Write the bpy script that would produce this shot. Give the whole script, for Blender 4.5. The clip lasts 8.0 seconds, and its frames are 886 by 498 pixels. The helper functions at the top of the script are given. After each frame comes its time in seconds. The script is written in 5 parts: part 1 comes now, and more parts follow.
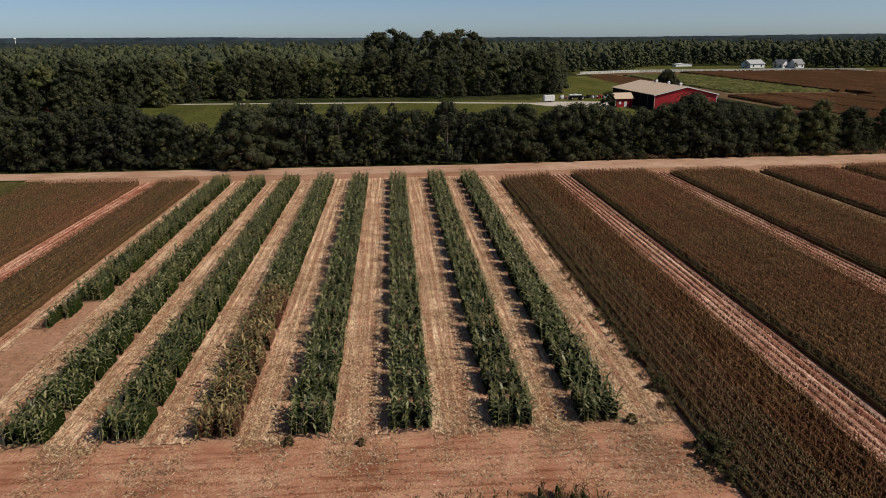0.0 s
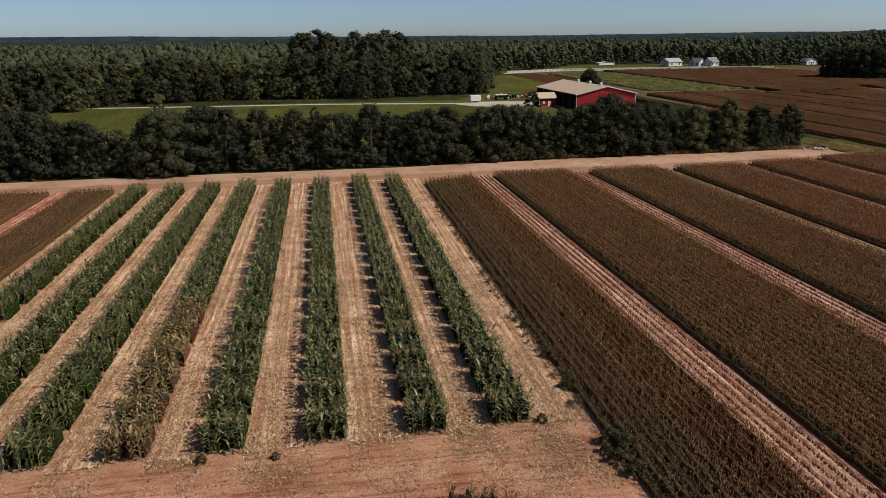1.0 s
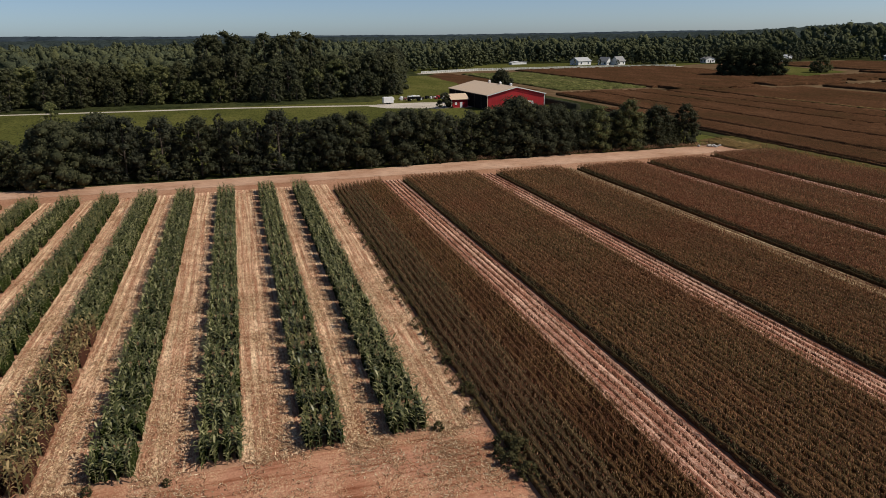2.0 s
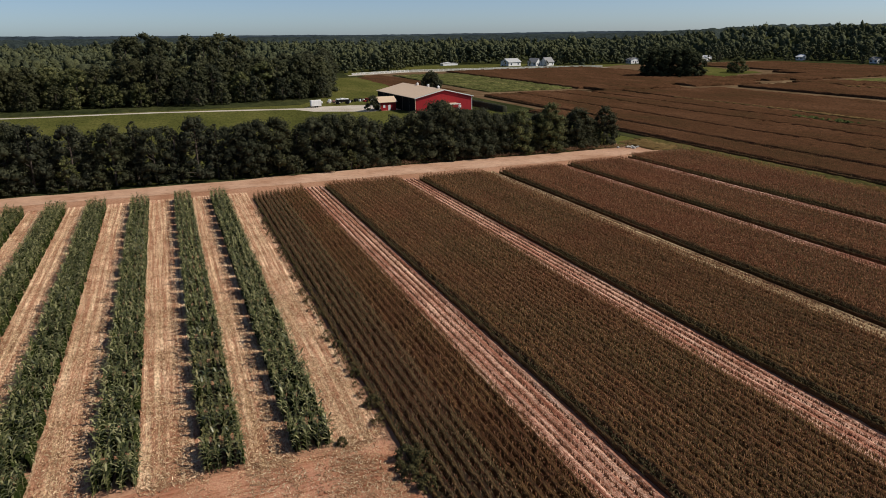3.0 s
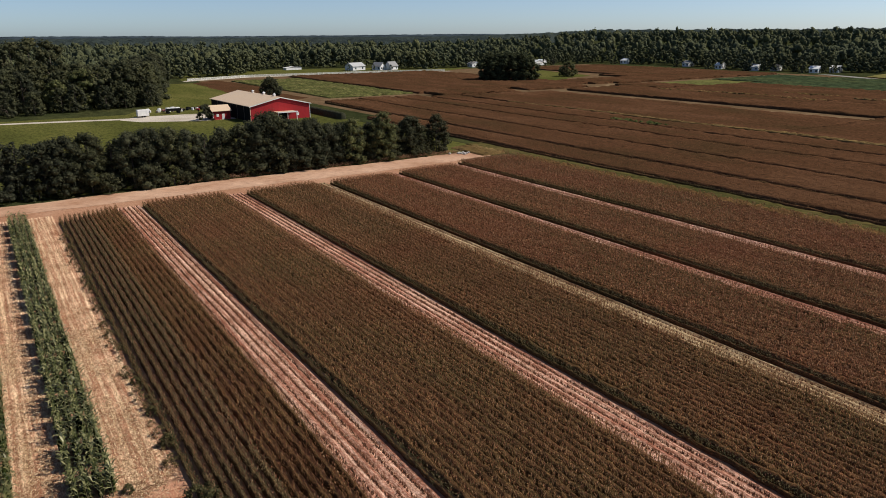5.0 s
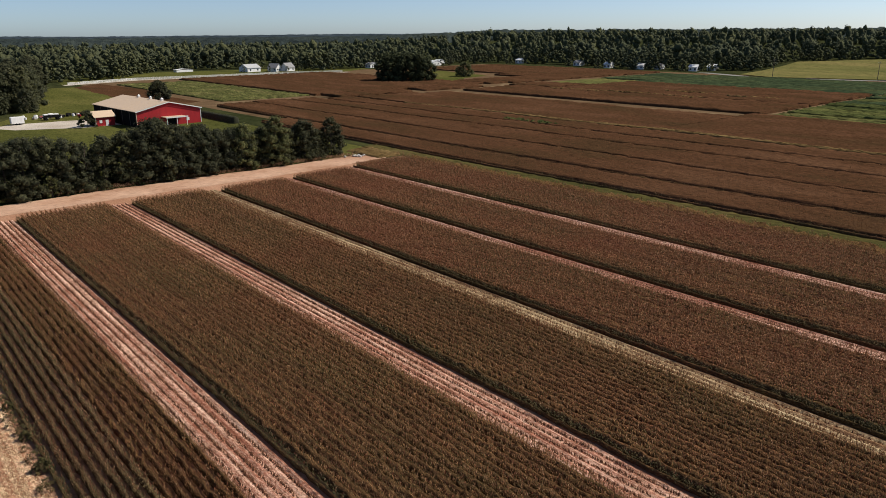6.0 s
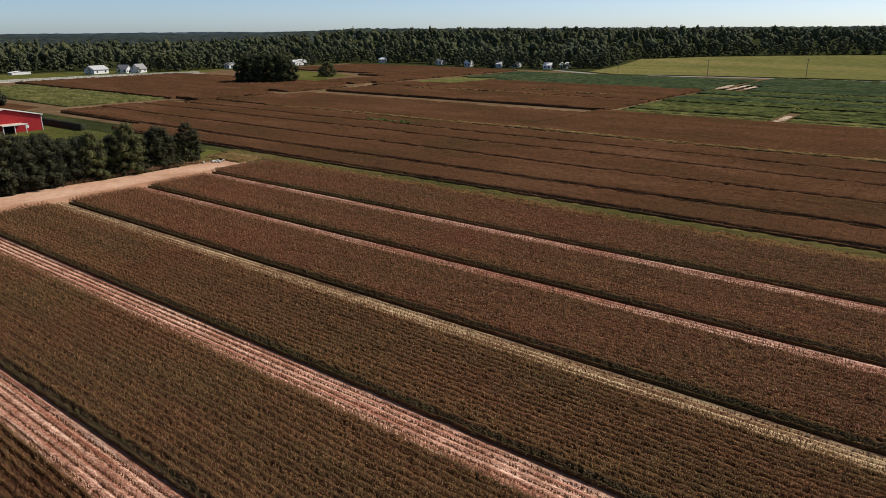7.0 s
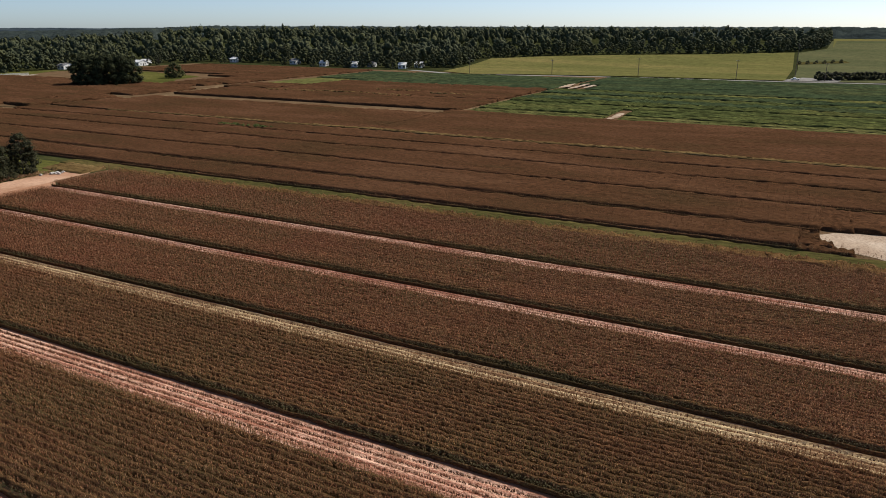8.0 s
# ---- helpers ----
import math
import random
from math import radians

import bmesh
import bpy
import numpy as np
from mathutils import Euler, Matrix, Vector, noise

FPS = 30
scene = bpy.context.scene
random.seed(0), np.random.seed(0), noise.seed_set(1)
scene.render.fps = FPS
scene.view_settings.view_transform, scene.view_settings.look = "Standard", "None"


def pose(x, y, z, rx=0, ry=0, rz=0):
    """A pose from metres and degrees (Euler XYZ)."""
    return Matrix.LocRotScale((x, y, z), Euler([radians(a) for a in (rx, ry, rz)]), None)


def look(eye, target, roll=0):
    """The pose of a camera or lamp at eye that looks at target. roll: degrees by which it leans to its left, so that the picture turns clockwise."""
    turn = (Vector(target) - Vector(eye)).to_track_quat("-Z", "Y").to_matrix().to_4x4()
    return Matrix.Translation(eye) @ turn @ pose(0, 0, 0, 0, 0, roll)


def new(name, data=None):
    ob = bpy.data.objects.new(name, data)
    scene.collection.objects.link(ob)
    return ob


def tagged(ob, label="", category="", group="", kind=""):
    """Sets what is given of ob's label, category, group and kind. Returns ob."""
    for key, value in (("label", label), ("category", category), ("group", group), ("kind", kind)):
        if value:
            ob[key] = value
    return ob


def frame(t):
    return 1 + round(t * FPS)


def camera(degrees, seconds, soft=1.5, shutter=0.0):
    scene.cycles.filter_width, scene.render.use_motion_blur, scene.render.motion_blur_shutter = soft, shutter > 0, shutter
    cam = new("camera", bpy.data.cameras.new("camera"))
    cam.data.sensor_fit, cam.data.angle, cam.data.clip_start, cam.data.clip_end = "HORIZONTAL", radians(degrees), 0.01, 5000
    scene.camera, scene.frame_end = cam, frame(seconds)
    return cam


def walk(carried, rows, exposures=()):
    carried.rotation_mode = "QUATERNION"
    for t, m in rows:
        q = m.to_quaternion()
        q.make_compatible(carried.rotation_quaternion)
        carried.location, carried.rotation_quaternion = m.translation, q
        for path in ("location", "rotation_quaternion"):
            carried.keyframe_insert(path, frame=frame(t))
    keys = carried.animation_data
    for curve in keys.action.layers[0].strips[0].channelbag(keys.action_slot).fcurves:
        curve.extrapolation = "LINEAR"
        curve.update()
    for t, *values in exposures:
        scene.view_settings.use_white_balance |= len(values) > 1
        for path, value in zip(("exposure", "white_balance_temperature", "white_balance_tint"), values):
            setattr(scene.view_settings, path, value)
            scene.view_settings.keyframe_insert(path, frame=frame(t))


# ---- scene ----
# ---- camera and its flight ----
cam = camera(64.5, 8.0, soft=0.9)
PATH = [
    (0.0, (0.000, 0.000, 25.622), (2.693, 38.205, 14.085), -0.477),
    (0.5, (0.756, -0.368, 26.047), (4.682, 37.719, 14.473), -0.547),
    (1.0, (1.727, -0.655, 26.537), (8.049, 37.087, 14.894), -0.584),
    (1.5, (2.753, -0.986, 27.046), (11.364, 36.283, 15.347), -0.690),
    (3.0, (6.772, -2.292, 28.601), (20.569, 33.357, 16.821), -0.626),
    (3.5, (8.182, -2.781, 29.053), (23.566, 32.207, 17.257), -0.604),
    (4.0, (9.580, -3.467, 29.565), (26.719, 30.695, 17.766), -0.477),
    (4.5, (10.636, -4.000, 29.934), (29.623, 29.185, 18.176), -0.324),
    (6.0, (12.542, -7.386, 31.156), (37.541, 21.535, 19.379), -0.317),
    (6.5, (12.362, -9.171, 31.615), (39.830, 17.393, 19.788), -0.290),
    (7.0, (11.439, -11.647, 32.461), (41.296, 12.159, 20.552), -0.254),
    (7.5, (10.219, -14.125, 33.559), (42.105, 6.828, 21.547), -0.101),
    (8.0, (8.443, -15.867, 34.602), (42.351, 1.599, 22.553), 0.113),
]
walk(cam, [(t, look(eye, target, roll)) for t, eye, target, roll in PATH],
     exposures=[(0.0, -0.35), (4.5, 0.0), (8.0, 0.14)])

# ---- sky and sun ----
SUN_ELEV, SUN_AZ = 46.0, -24.0          # azimuth from +x towards +y, in degrees
world = bpy.data.worlds.new("sky")
scene.world = world
world.use_nodes = True
wn, wl = world.node_tree.nodes, world.node_tree.links
wn.clear()
sky = wn.new("ShaderNodeTexSky")
sky.sky_type = "NISHITA"
sky.sun_disc = False
sky.sun_elevation = radians(SUN_ELEV)
sky.sun_rotation = radians(90.0 - SUN_AZ)
sky.air_density, sky.dust_density, sky.ozone_density = 0.5, 0.55, 1.0
wbg = wn.new("ShaderNodeBackground")
wbg.inputs["Strength"].default_value = 0.104
wout = wn.new("ShaderNodeOutputWorld")
tint = wn.new("ShaderNodeMix")
tint.data_type, tint.blend_type = "RGBA", "MULTIPLY"
tint.inputs[0].default_value = 1.0
tint.inputs[7].default_value = (0.95, 1.0, 1.04, 1.0)
wl.new(sky.outputs[0], tint.inputs[6])
wl.new(tint.outputs[2], wbg.inputs["Color"])
wl.new(wbg.outputs[0], wout.inputs["Surface"])
sun_data = bpy.data.lights.new("sun", "SUN")
sun_data.energy, sun_data.angle, sun_data.color = 4.6, radians(0.6), (1.0, 0.93, 0.83)
sun = new("sun", sun_data)
sun.matrix_world = look((300 * math.cos(radians(SUN_AZ)), 300 * math.sin(radians(SUN_AZ)), 300 * math.tan(radians(SUN_ELEV))), (0, 0, 0))


# ---- materials ----
def material(name, rough=0.85, spec=0.25):
    m = bpy.data.materials.new(name)
    m.use_nodes = True
    b = m.node_tree.nodes["Principled BSDF"]
    b.inputs["Roughness"].default_value = rough
    b.inputs["Specular IOR Level"].default_value = spec
    return m, m.node_tree.nodes, m.node_tree.links, b


def noise_node(n, l, scale, detail=4.0, stretch=None, rough=0.6):
    """A noise in world metres; stretch scales each axis."""
    geo = n.new("ShaderNodeNewGeometry")
    tex = n.new("ShaderNodeTexNoise")
    tex.inputs["Scale"].default_value = scale
    tex.inputs["Detail"].default_value = detail
    tex.inputs["Roughness"].default_value = rough
    if stretch:
        mp = n.new("ShaderNodeMapping")
        mp.inputs["Scale"].default_value = stretch
        l.new(geo.outputs["Position"], mp.inputs["Vector"])
        l.new(mp.outputs[0], tex.inputs["Vector"])
    else:
        l.new(geo.outputs["Position"], tex.inputs["Vector"])
    return tex.outputs["Fac"]


def ramp_node(n, l, fac, stops):
    r = n.new("ShaderNodeValToRGB")
    e = r.color_ramp.elements
    while len(e) < len(stops):
        e.new(0.5)
    for k, (p, col) in enumerate(stops):
        e[k].position, e[k].color = p, (*col, 1.0)
    l.new(fac, r.inputs["Fac"])
    return r.outputs["Color"]


def mix_node(n, l, fac, a, b, mode="MIX"):
    m = n.new("ShaderNodeMix")
    m.data_type, m.blend_type = "RGBA", mode
    for socket, v in ((m.inputs[0], fac), (m.inputs[6], a), (m.inputs[7], b)):
        if isinstance(v, (float, int)):
            socket.default_value = v
        elif isinstance(v, tuple):
            socket.default_value = (*v, 1.0)
        else:
            l.new(v, socket)
    return m.outputs[2]


def bump_node(n, l, bsdf, height, dist, strength=1.0):
    b = n.new("ShaderNodeBump")
    b.inputs["Distance"].default_value = dist
    b.inputs["Strength"].default_value = strength
    l.new(height, b.inputs["Height"])
    l.new(b.outputs[0], bsdf.inputs["Normal"])


def soil_material(name, dark, mid, light, grain=(1, 1, 1), bump=0.06):
    """Bare earth: broad patches, clods and fine grain."""
    m, n, l, b = material(name, 0.95, 0.0)
    broad = ramp_node(n, l, noise_node(n, l, 0.09, 5), [(0.3, dark), (0.5, mid), (0.72, light)])
    clods = noise_node(n, l, 2.2, 6, grain, 0.7)
    tone = ramp_node(n, l, clods, [(0.3, (0.55, 0.52, 0.5)), (0.52, (1, 1, 1)), (0.75, (1.22, 1.2, 1.16))])
    l.new(mix_node(n, l, 1.0, broad, tone, "MULTIPLY"), b.inputs["Base Color"])
    bump_node(n, l, b, clods, bump)
    return m


def litter_material(name, soil, straw, amount, grain=(1.0, 0.35, 1.0)):
    """Soil strewn with pale chopped straw."""
    m, n, l, b = material(name, 0.9, 0.0)
    broad = noise_node(n, l, 1.1, 5, (2.3, 0.05, 1), 0.7)
    fine = noise_node(n, l, 10.0, 6, grain, 0.8)
    add = n.new("ShaderNodeMath")
    add.operation = "ADD"
    l.new(broad, add.inputs[0])
    l.new(fine, add.inputs[1])
    half = n.new("ShaderNodeMath")
    half.operation = "MULTIPLY"
    half.inputs[1].default_value = 0.5
    l.new(add.outputs[0], half.inputs[0])
    cover = ramp_node(n, l, half.outputs[0], [(0.62 - 0.3 * amount, (0, 0, 0)), (0.74 - 0.3 * amount, (1, 1, 1))])
    spots = ramp_node(n, l, noise_node(n, l, 5.0, 5, (1.2, 0.45, 1)), [(0.34, (0.46, 0.4, 0.36)), (0.47, (0.95, 0.95, 0.95)), (0.64, (1.25, 1.25, 1.25))])
    mixed = mix_node(n, l, cover, soil, straw)
    broad_tint = ramp_node(n, l, noise_node(n, l, 0.33, 4), [(0.35, (0.72, 0.66, 0.62)), (0.55, (1.05, 1.05, 1.05))])
    mixed = mix_node(n, l, 1.0, mixed, broad_tint, "MULTIPLY")
    l.new(mix_node(n, l, 1.0, mixed, spots, "MULTIPLY"), b.inputs["Base Color"])
    bump_node(n, l, b, fine, 0.08)
    return m


def headland_material(name, dark, mid, light, straw):
    """Trampled bare earth with patches of chopped litter and faint wheel marks."""
    m, n, l, b = material(name, 0.95, 0.0)
    soil = ramp_node(n, l, noise_node(n, l, 0.16, 5, (1, 1.4, 1)), [(0.32, dark), (0.5, mid), (0.68, light)])
    marks = ramp_node(n, l, noise_node(n, l, 0.9, 4, (0.22, 2.4, 1)), [(0.36, (0.62, 0.5, 0.44)), (0.5, (1, 1, 1)), (0.7, (1.1, 1.1, 1.1))])
    soil = mix_node(n, l, 1.0, soil, marks, "MULTIPLY")
    where = ramp_node(n, l, noise_node(n, l, 0.3, 4), [(0.42, (0, 0, 0)), (0.6, (0.8, 0.8, 0.8))])
    bits = ramp_node(n, l, noise_node(n, l, 7.0, 6, (1.3, 0.7, 1), 0.8), [(0.48, (0, 0, 0)), (0.58, (1, 1, 1))])
    cover = mix_node(n, l, 1.0, where, bits, "MULTIPLY")
    grain = noise_node(n, l, 5.0, 6, None, 0.7)
    tone = ramp_node(n, l, grain, [(0.32, (0.74, 0.72, 0.7)), (0.5, (1, 1, 1)), (0.7, (1.12, 1.12, 1.12))])
    l.new(mix_node(n, l, 1.0, mix_node(n, l, cover, soil, straw), tone, "MULTIPLY"), b.inputs["Base Color"])
    bump_node(n, l, b, grain, 0.04)
    return m


def leaf_material(name, colours, rough=0.65, spec=0.12, patch=0.0, patch_colour=(0.1, 0.08, 0.03), patch_scale=0.08, glow=0.25, fleck=0.0):
    """Leaves whose colour differs from one to the next and in broad patches; some light comes through."""
    m, n, l, b = material(name, rough, spec)
    geo = n.new("ShaderNodeNewGeometry")
    k = len(colours)
    colour = ramp_node(n, l, geo.outputs["Random Per Island"], [(i / max(1, k - 1), c) for i, c in enumerate(colours)])
    info = n.new("ShaderNodeObjectInfo")
    shade = ramp_node(n, l, info.outputs["Random"], [(0.0, (0.78, 0.8, 0.78)), (1.0, (1.2, 1.18, 1.1))])
    colour = mix_node(n, l, 1.0, colour, shade, "MULTIPLY")
    if patch:
        where = ramp_node(n, l, noise_node(n, l, patch_scale, 4), [(0.45, (0, 0, 0)), (0.68, (patch, patch, patch))])
        colour = mix_node(n, l, where, colour, patch_colour)
    if fleck:
        small = noise_node(n, l, fleck, 5, None, 0.75)
        tone = ramp_node(n, l, small, [(0.34, (0.68, 0.7, 0.7)), (0.5, (1.0, 1.0, 1.0)), (0.66, (1.5, 1.48, 1.38))])
        colour = mix_node(n, l, 1.0, colour, tone, "MULTIPLY")
        bump_node(n, l, b, small, 0.25 / fleck)
    l.new(colour, b.inputs["Base Color"])
    if glow:
        tr = n.new("ShaderNodeBsdfTranslucent")
        l.new(colour, tr.inputs["Color"])
        mx = n.new("ShaderNodeMixShader")
        mx.inputs[0].default_value = glow
        l.new(b.outputs[0], mx.inputs[1])
        l.new(tr.outputs[0], mx.inputs[2])
        l.new(mx.outputs[0], n["Material Output"].inputs["Surface"])
    return m


def carpet_material(name, dark, mid, light, row_scale=1.3, bump=0.5, broad_scale=0.03, deep=0.0):
    """A closed crop seen from afar: rows along y, speckle and broad patches."""
    m, n, l, b = material(name, 0.9, 0.0)
    broad = ramp_node(n, l, noise_node(n, l, broad_scale, 5, (1.5, 0.5, 1)), [(0.3, dark), (0.5, mid), (0.7, light)])
    speck = noise_node(n, l, row_scale, 5, (1.0, 0.35, 1.0), 0.75)
    tone = ramp_node(n, l, speck, [(0.34, (0.5 - 0.2 * deep, 0.5 - 0.2 * deep, 0.5 - 0.2 * deep)), (0.52, (1, 1, 1)), (0.7, (1.35 + deep, 1.3 + deep, 1.2 + 0.8 * deep))])
    l.new(mix_node(n, l, 1.0, broad, tone, "MULTIPLY"), b.inputs["Base Color"])
    bump_node(n, l, b, speck, bump)
    return m


def paint_material(name, colour, rough=0.6, streak=0.15, metal=0.0, scale=1.5):
    """Painted or sheet-metal surface with streaks and dirt."""
    m, n, l, b = material(name, rough, 0.3)
    b.inputs["Metallic"].default_value = metal
    f = noise_node(n, l, scale, 5, (1, 1, 0.25))
    lo, hi = tuple(c * (1 - streak) for c in colour), tuple(min(1, c * (1 + streak)) for c in colour)
    l.new(ramp_node(n, l, f, [(0.3, lo), (0.7, hi)]), b.inputs["Base Color"])
    return m


M_SOIL = soil_material("red_soil", (0.3, 0.145, 0.083), (0.4, 0.215, 0.13), (0.48, 0.285, 0.185))
M_FARSOIL = soil_material("dull_field_soil", (0.1, 0.066, 0.034), (0.14, 0.09, 0.05), (0.19, 0.125, 0.07))
M_PATH = soil_material("worn_field_path", (0.13, 0.088, 0.048), (0.18, 0.122, 0.068), (0.25, 0.175, 0.1))
M_ROAD = soil_material("dirt_road_soil", (0.37, 0.205, 0.125), (0.48, 0.295, 0.195), (0.57, 0.375, 0.26), (0.22, 1.5, 1), 0.03)
M_REDSOIL = litter_material("red_furrow_soil", (0.37, 0.15, 0.095), (0.86, 0.58, 0.42), 0.53)
M_REDLANE = litter_material("red_lane_soil", (0.33, 0.115, 0.068), (0.72, 0.45, 0.31), 0.47)
M_STRAWSOIL = litter_material("straw_furrow_soil", (0.22, 0.12, 0.065), (0.72, 0.56, 0.32), 0.52)
M_LITTER = litter_material("corn_litter_ground", (0.43, 0.212, 0.126), (0.86, 0.64, 0.41), 0.52)
M_HEADLAND = headland_material("headland_soil", (0.3, 0.125, 0.07), (0.41, 0.19, 0.112), (0.49, 0.255, 0.162), (0.64, 0.43, 0.25))
M_GRASS = carpet_material("meadow_grass", (0.058, 0.062, 0.018), (0.09, 0.092, 0.025), (0.13, 0.12, 0.037), 1.0, 0.15)
M_STRIP = carpet_material("grass_strip_green", (0.054, 0.052, 0.018), (0.08, 0.07, 0.024), (0.12, 0.09, 0.036), 1.2, 0.2, 0.06)
M_WOODFLOOR = carpet_material("woodland_floor_green", (0.025, 0.032, 0.012), (0.04, 0.045, 0.018), (0.06, 0.06, 0.022), 0.2, 1.0)
M_RED_CROP = carpet_material("ripe_sorghum_far", (0.062, 0.037, 0.018), (0.083, 0.041, 0.021), (0.113, 0.058, 0.031), 2.0, 0.22, 0.045, 0.1)
M_SOY = carpet_material("soybean_green", (0.045, 0.055, 0.02), (0.065, 0.075, 0.026), (0.11, 0.105, 0.036), 0.5, 0.8, 0.03, 0.7)
M_DARKSOY = carpet_material("soybean_dark_green", (0.03, 0.045, 0.024), (0.042, 0.058, 0.028), (0.062, 0.07, 0.03), 0.4, 0.8, 0.03, 0.5)
M_DRYWEED = carpet_material("dry_weed_tan", (0.1, 0.066, 0.026), (0.145, 0.095, 0.04), (0.2, 0.14, 0.06), 1.5, 0.3, 0.1)
M_WEEDY = carpet_material("rusty_weeds", (0.1, 0.058, 0.024), (0.135, 0.075, 0.031), (0.18, 0.105, 0.045), 2.0, 0.3, 0.1)
M_PASTURE = carpet_material("pasture_grey_green", (0.075, 0.085, 0.04), (0.1, 0.105, 0.05), (0.13, 0.125, 0.06), 0.6, 0.3, 0.01)
M_YELLOW = carpet_material("yellowing_soybean", (0.1, 0.105, 0.035), (0.14, 0.132, 0.045), (0.19, 0.16, 0.06), 0.5, 0.3, 0.012)
M_PUMPKIN = carpet_material("vine_patch_green", (0.06, 0.066, 0.022), (0.092, 0.094, 0.033), (0.16, 0.142, 0.056), 0.6, 0.8, 0.1, 0.6)
M_SAND = soil_material("pale_sand", (0.33, 0.24, 0.17), (0.44, 0.34, 0.25), (0.55, 0.45, 0.35))
M_GRAVEL = soil_material("pale_gravel", (0.42, 0.36, 0.29), (0.52, 0.46, 0.38), (0.6, 0.54, 0.46))
M_ASPHALT = soil_material("old_asphalt", (0.2, 0.19, 0.17), (0.27, 0.26, 0.24), (0.33, 0.31, 0.29))
# Tones vary leaf by leaf; the two palest paint glints into the colour.
M_CORN = leaf_material("corn_leaf", [(0.029, 0.036, 0.011), (0.062, 0.07, 0.021), (0.11, 0.117, 0.04), (0.215, 0.212, 0.088), (0.4, 0.37, 0.19)], 0.45, 0.4, glow=0.24)
M_CORN_OLIVE = leaf_material("corn_leaf_turning", [(0.03, 0.042, 0.014), (0.062, 0.076, 0.024), (0.12, 0.125, 0.045), (0.27, 0.23, 0.1)], 0.42, 0.5, 0.8, (0.17, 0.15, 0.05), 0.25, glow=0.2)
M_CORN_DRY = leaf_material("corn_leaf_dry", [(0.05, 0.06, 0.022), (0.1, 0.098, 0.035), (0.28, 0.2, 0.08), (0.58, 0.42, 0.21)], 0.6, 0.3, 0.7, (0.26, 0.17, 0.07), 0.3)
# Very dark green fill: the shade between leaves is put into its colour.
M_CBODY = carpet_material("inner_leaf_shade", (0.014, 0.02, 0.006), (0.024, 0.033, 0.009), (0.038, 0.047, 0.013), 5.0, 0.15, 0.3)
M_STUB = leaf_material("sorghum_stub", [(0.0525, 0.021, 0.014), (0.09, 0.0385, 0.0238), (0.165, 0.084, 0.049)], 0.8, 0.05, glow=0)
M_STALK = leaf_material("corn_stalk", [(0.12, 0.13, 0.05), (0.3, 0.26, 0.14)], 0.7, 0.2, glow=0)
M_SLEAF = leaf_material("sorghum_leaf", [(0.092, 0.074, 0.031), (0.148, 0.1, 0.043), (0.208, 0.11, 0.05), (0.41, 0.235, 0.11)], 0.65, 0.1, 0.6, (0.215, 0.084, 0.041), 0.07, glow=0.28)
M_SRED = leaf_material("sorghum_ripe_leaf", [(0.112, 0.068, 0.032), (0.17, 0.091, 0.043), (0.236, 0.104, 0.051), (0.41, 0.205, 0.105)], 0.65, 0.1, 0.6, (0.235, 0.082, 0.043), 0.05, glow=0.28)
M_TUFT = leaf_material("far_sorghum_head", [(0.085, 0.043, 0.022), (0.118, 0.056, 0.029), (0.16, 0.078, 0.041)], 0.8, 0.05, glow=0.0)
M_SGREY = leaf_material("sorghum_dull_leaf", [(0.06, 0.052, 0.024), (0.1, 0.08, 0.036), (0.15, 0.105, 0.05), (0.27, 0.19, 0.1)], 0.6, 0.15, 0.6, (0.15, 0.078, 0.038), 0.07, glow=0.28)
M_SBODY = carpet_material("sorghum_row_leaves", (0.075, 0.06, 0.025), (0.11, 0.063, 0.03), (0.16, 0.07, 0.038), 8.0, 0.1, 0.06, 0.5)
M_SHEAD = leaf_material("sorghum_head", [(0.15, 0.052, 0.029), (0.21, 0.074, 0.04), (0.27, 0.12, 0.068), (0.45, 0.27, 0.16)], 0.8, 0.15, glow=0)
M_SEDGE = leaf_material("sorghum_green_leaf", [(0.07, 0.064, 0.028), (0.11, 0.09, 0.04), (0.18, 0.125, 0.06)], 0.65, 0.1, glow=0.28)
M_WEEDLEAF = leaf_material("weed_leaf", [(0.045, 0.043, 0.016), (0.078, 0.07, 0.026), (0.14, 0.115, 0.046)], 0.6, 0.2, glow=0.28)
M_SYELLOW = leaf_material("sorghum_lodged_leaf", [(0.06955, 0.04514, 0.01896), (0.1304, 0.06922, 0.02917), (0.1912, 0.1129, 0.04376), (0.2955, 0.1656, 0.07293)], 0.65, 0.1, 0.6, (0.1512, 0.05472, 0.02652), 0.12, glow=0.28)
M_STRAW = leaf_material("straw_piece", [(0.33, 0.185, 0.1), (0.53, 0.35, 0.19), (0.66, 0.465, 0.28), (0.86, 0.685, 0.46)], 0.7, 0.3, glow=0)
M_CHAFF = leaf_material("dark_chaff", [(0.13, 0.065, 0.035), (0.22, 0.12, 0.07), (0.35, 0.22, 0.13)], 0.8, 0.05, glow=0)
M_BARK = paint_material("bark", (0.11, 0.085, 0.065), 0.9, 0.35, 0.0, 3.0)
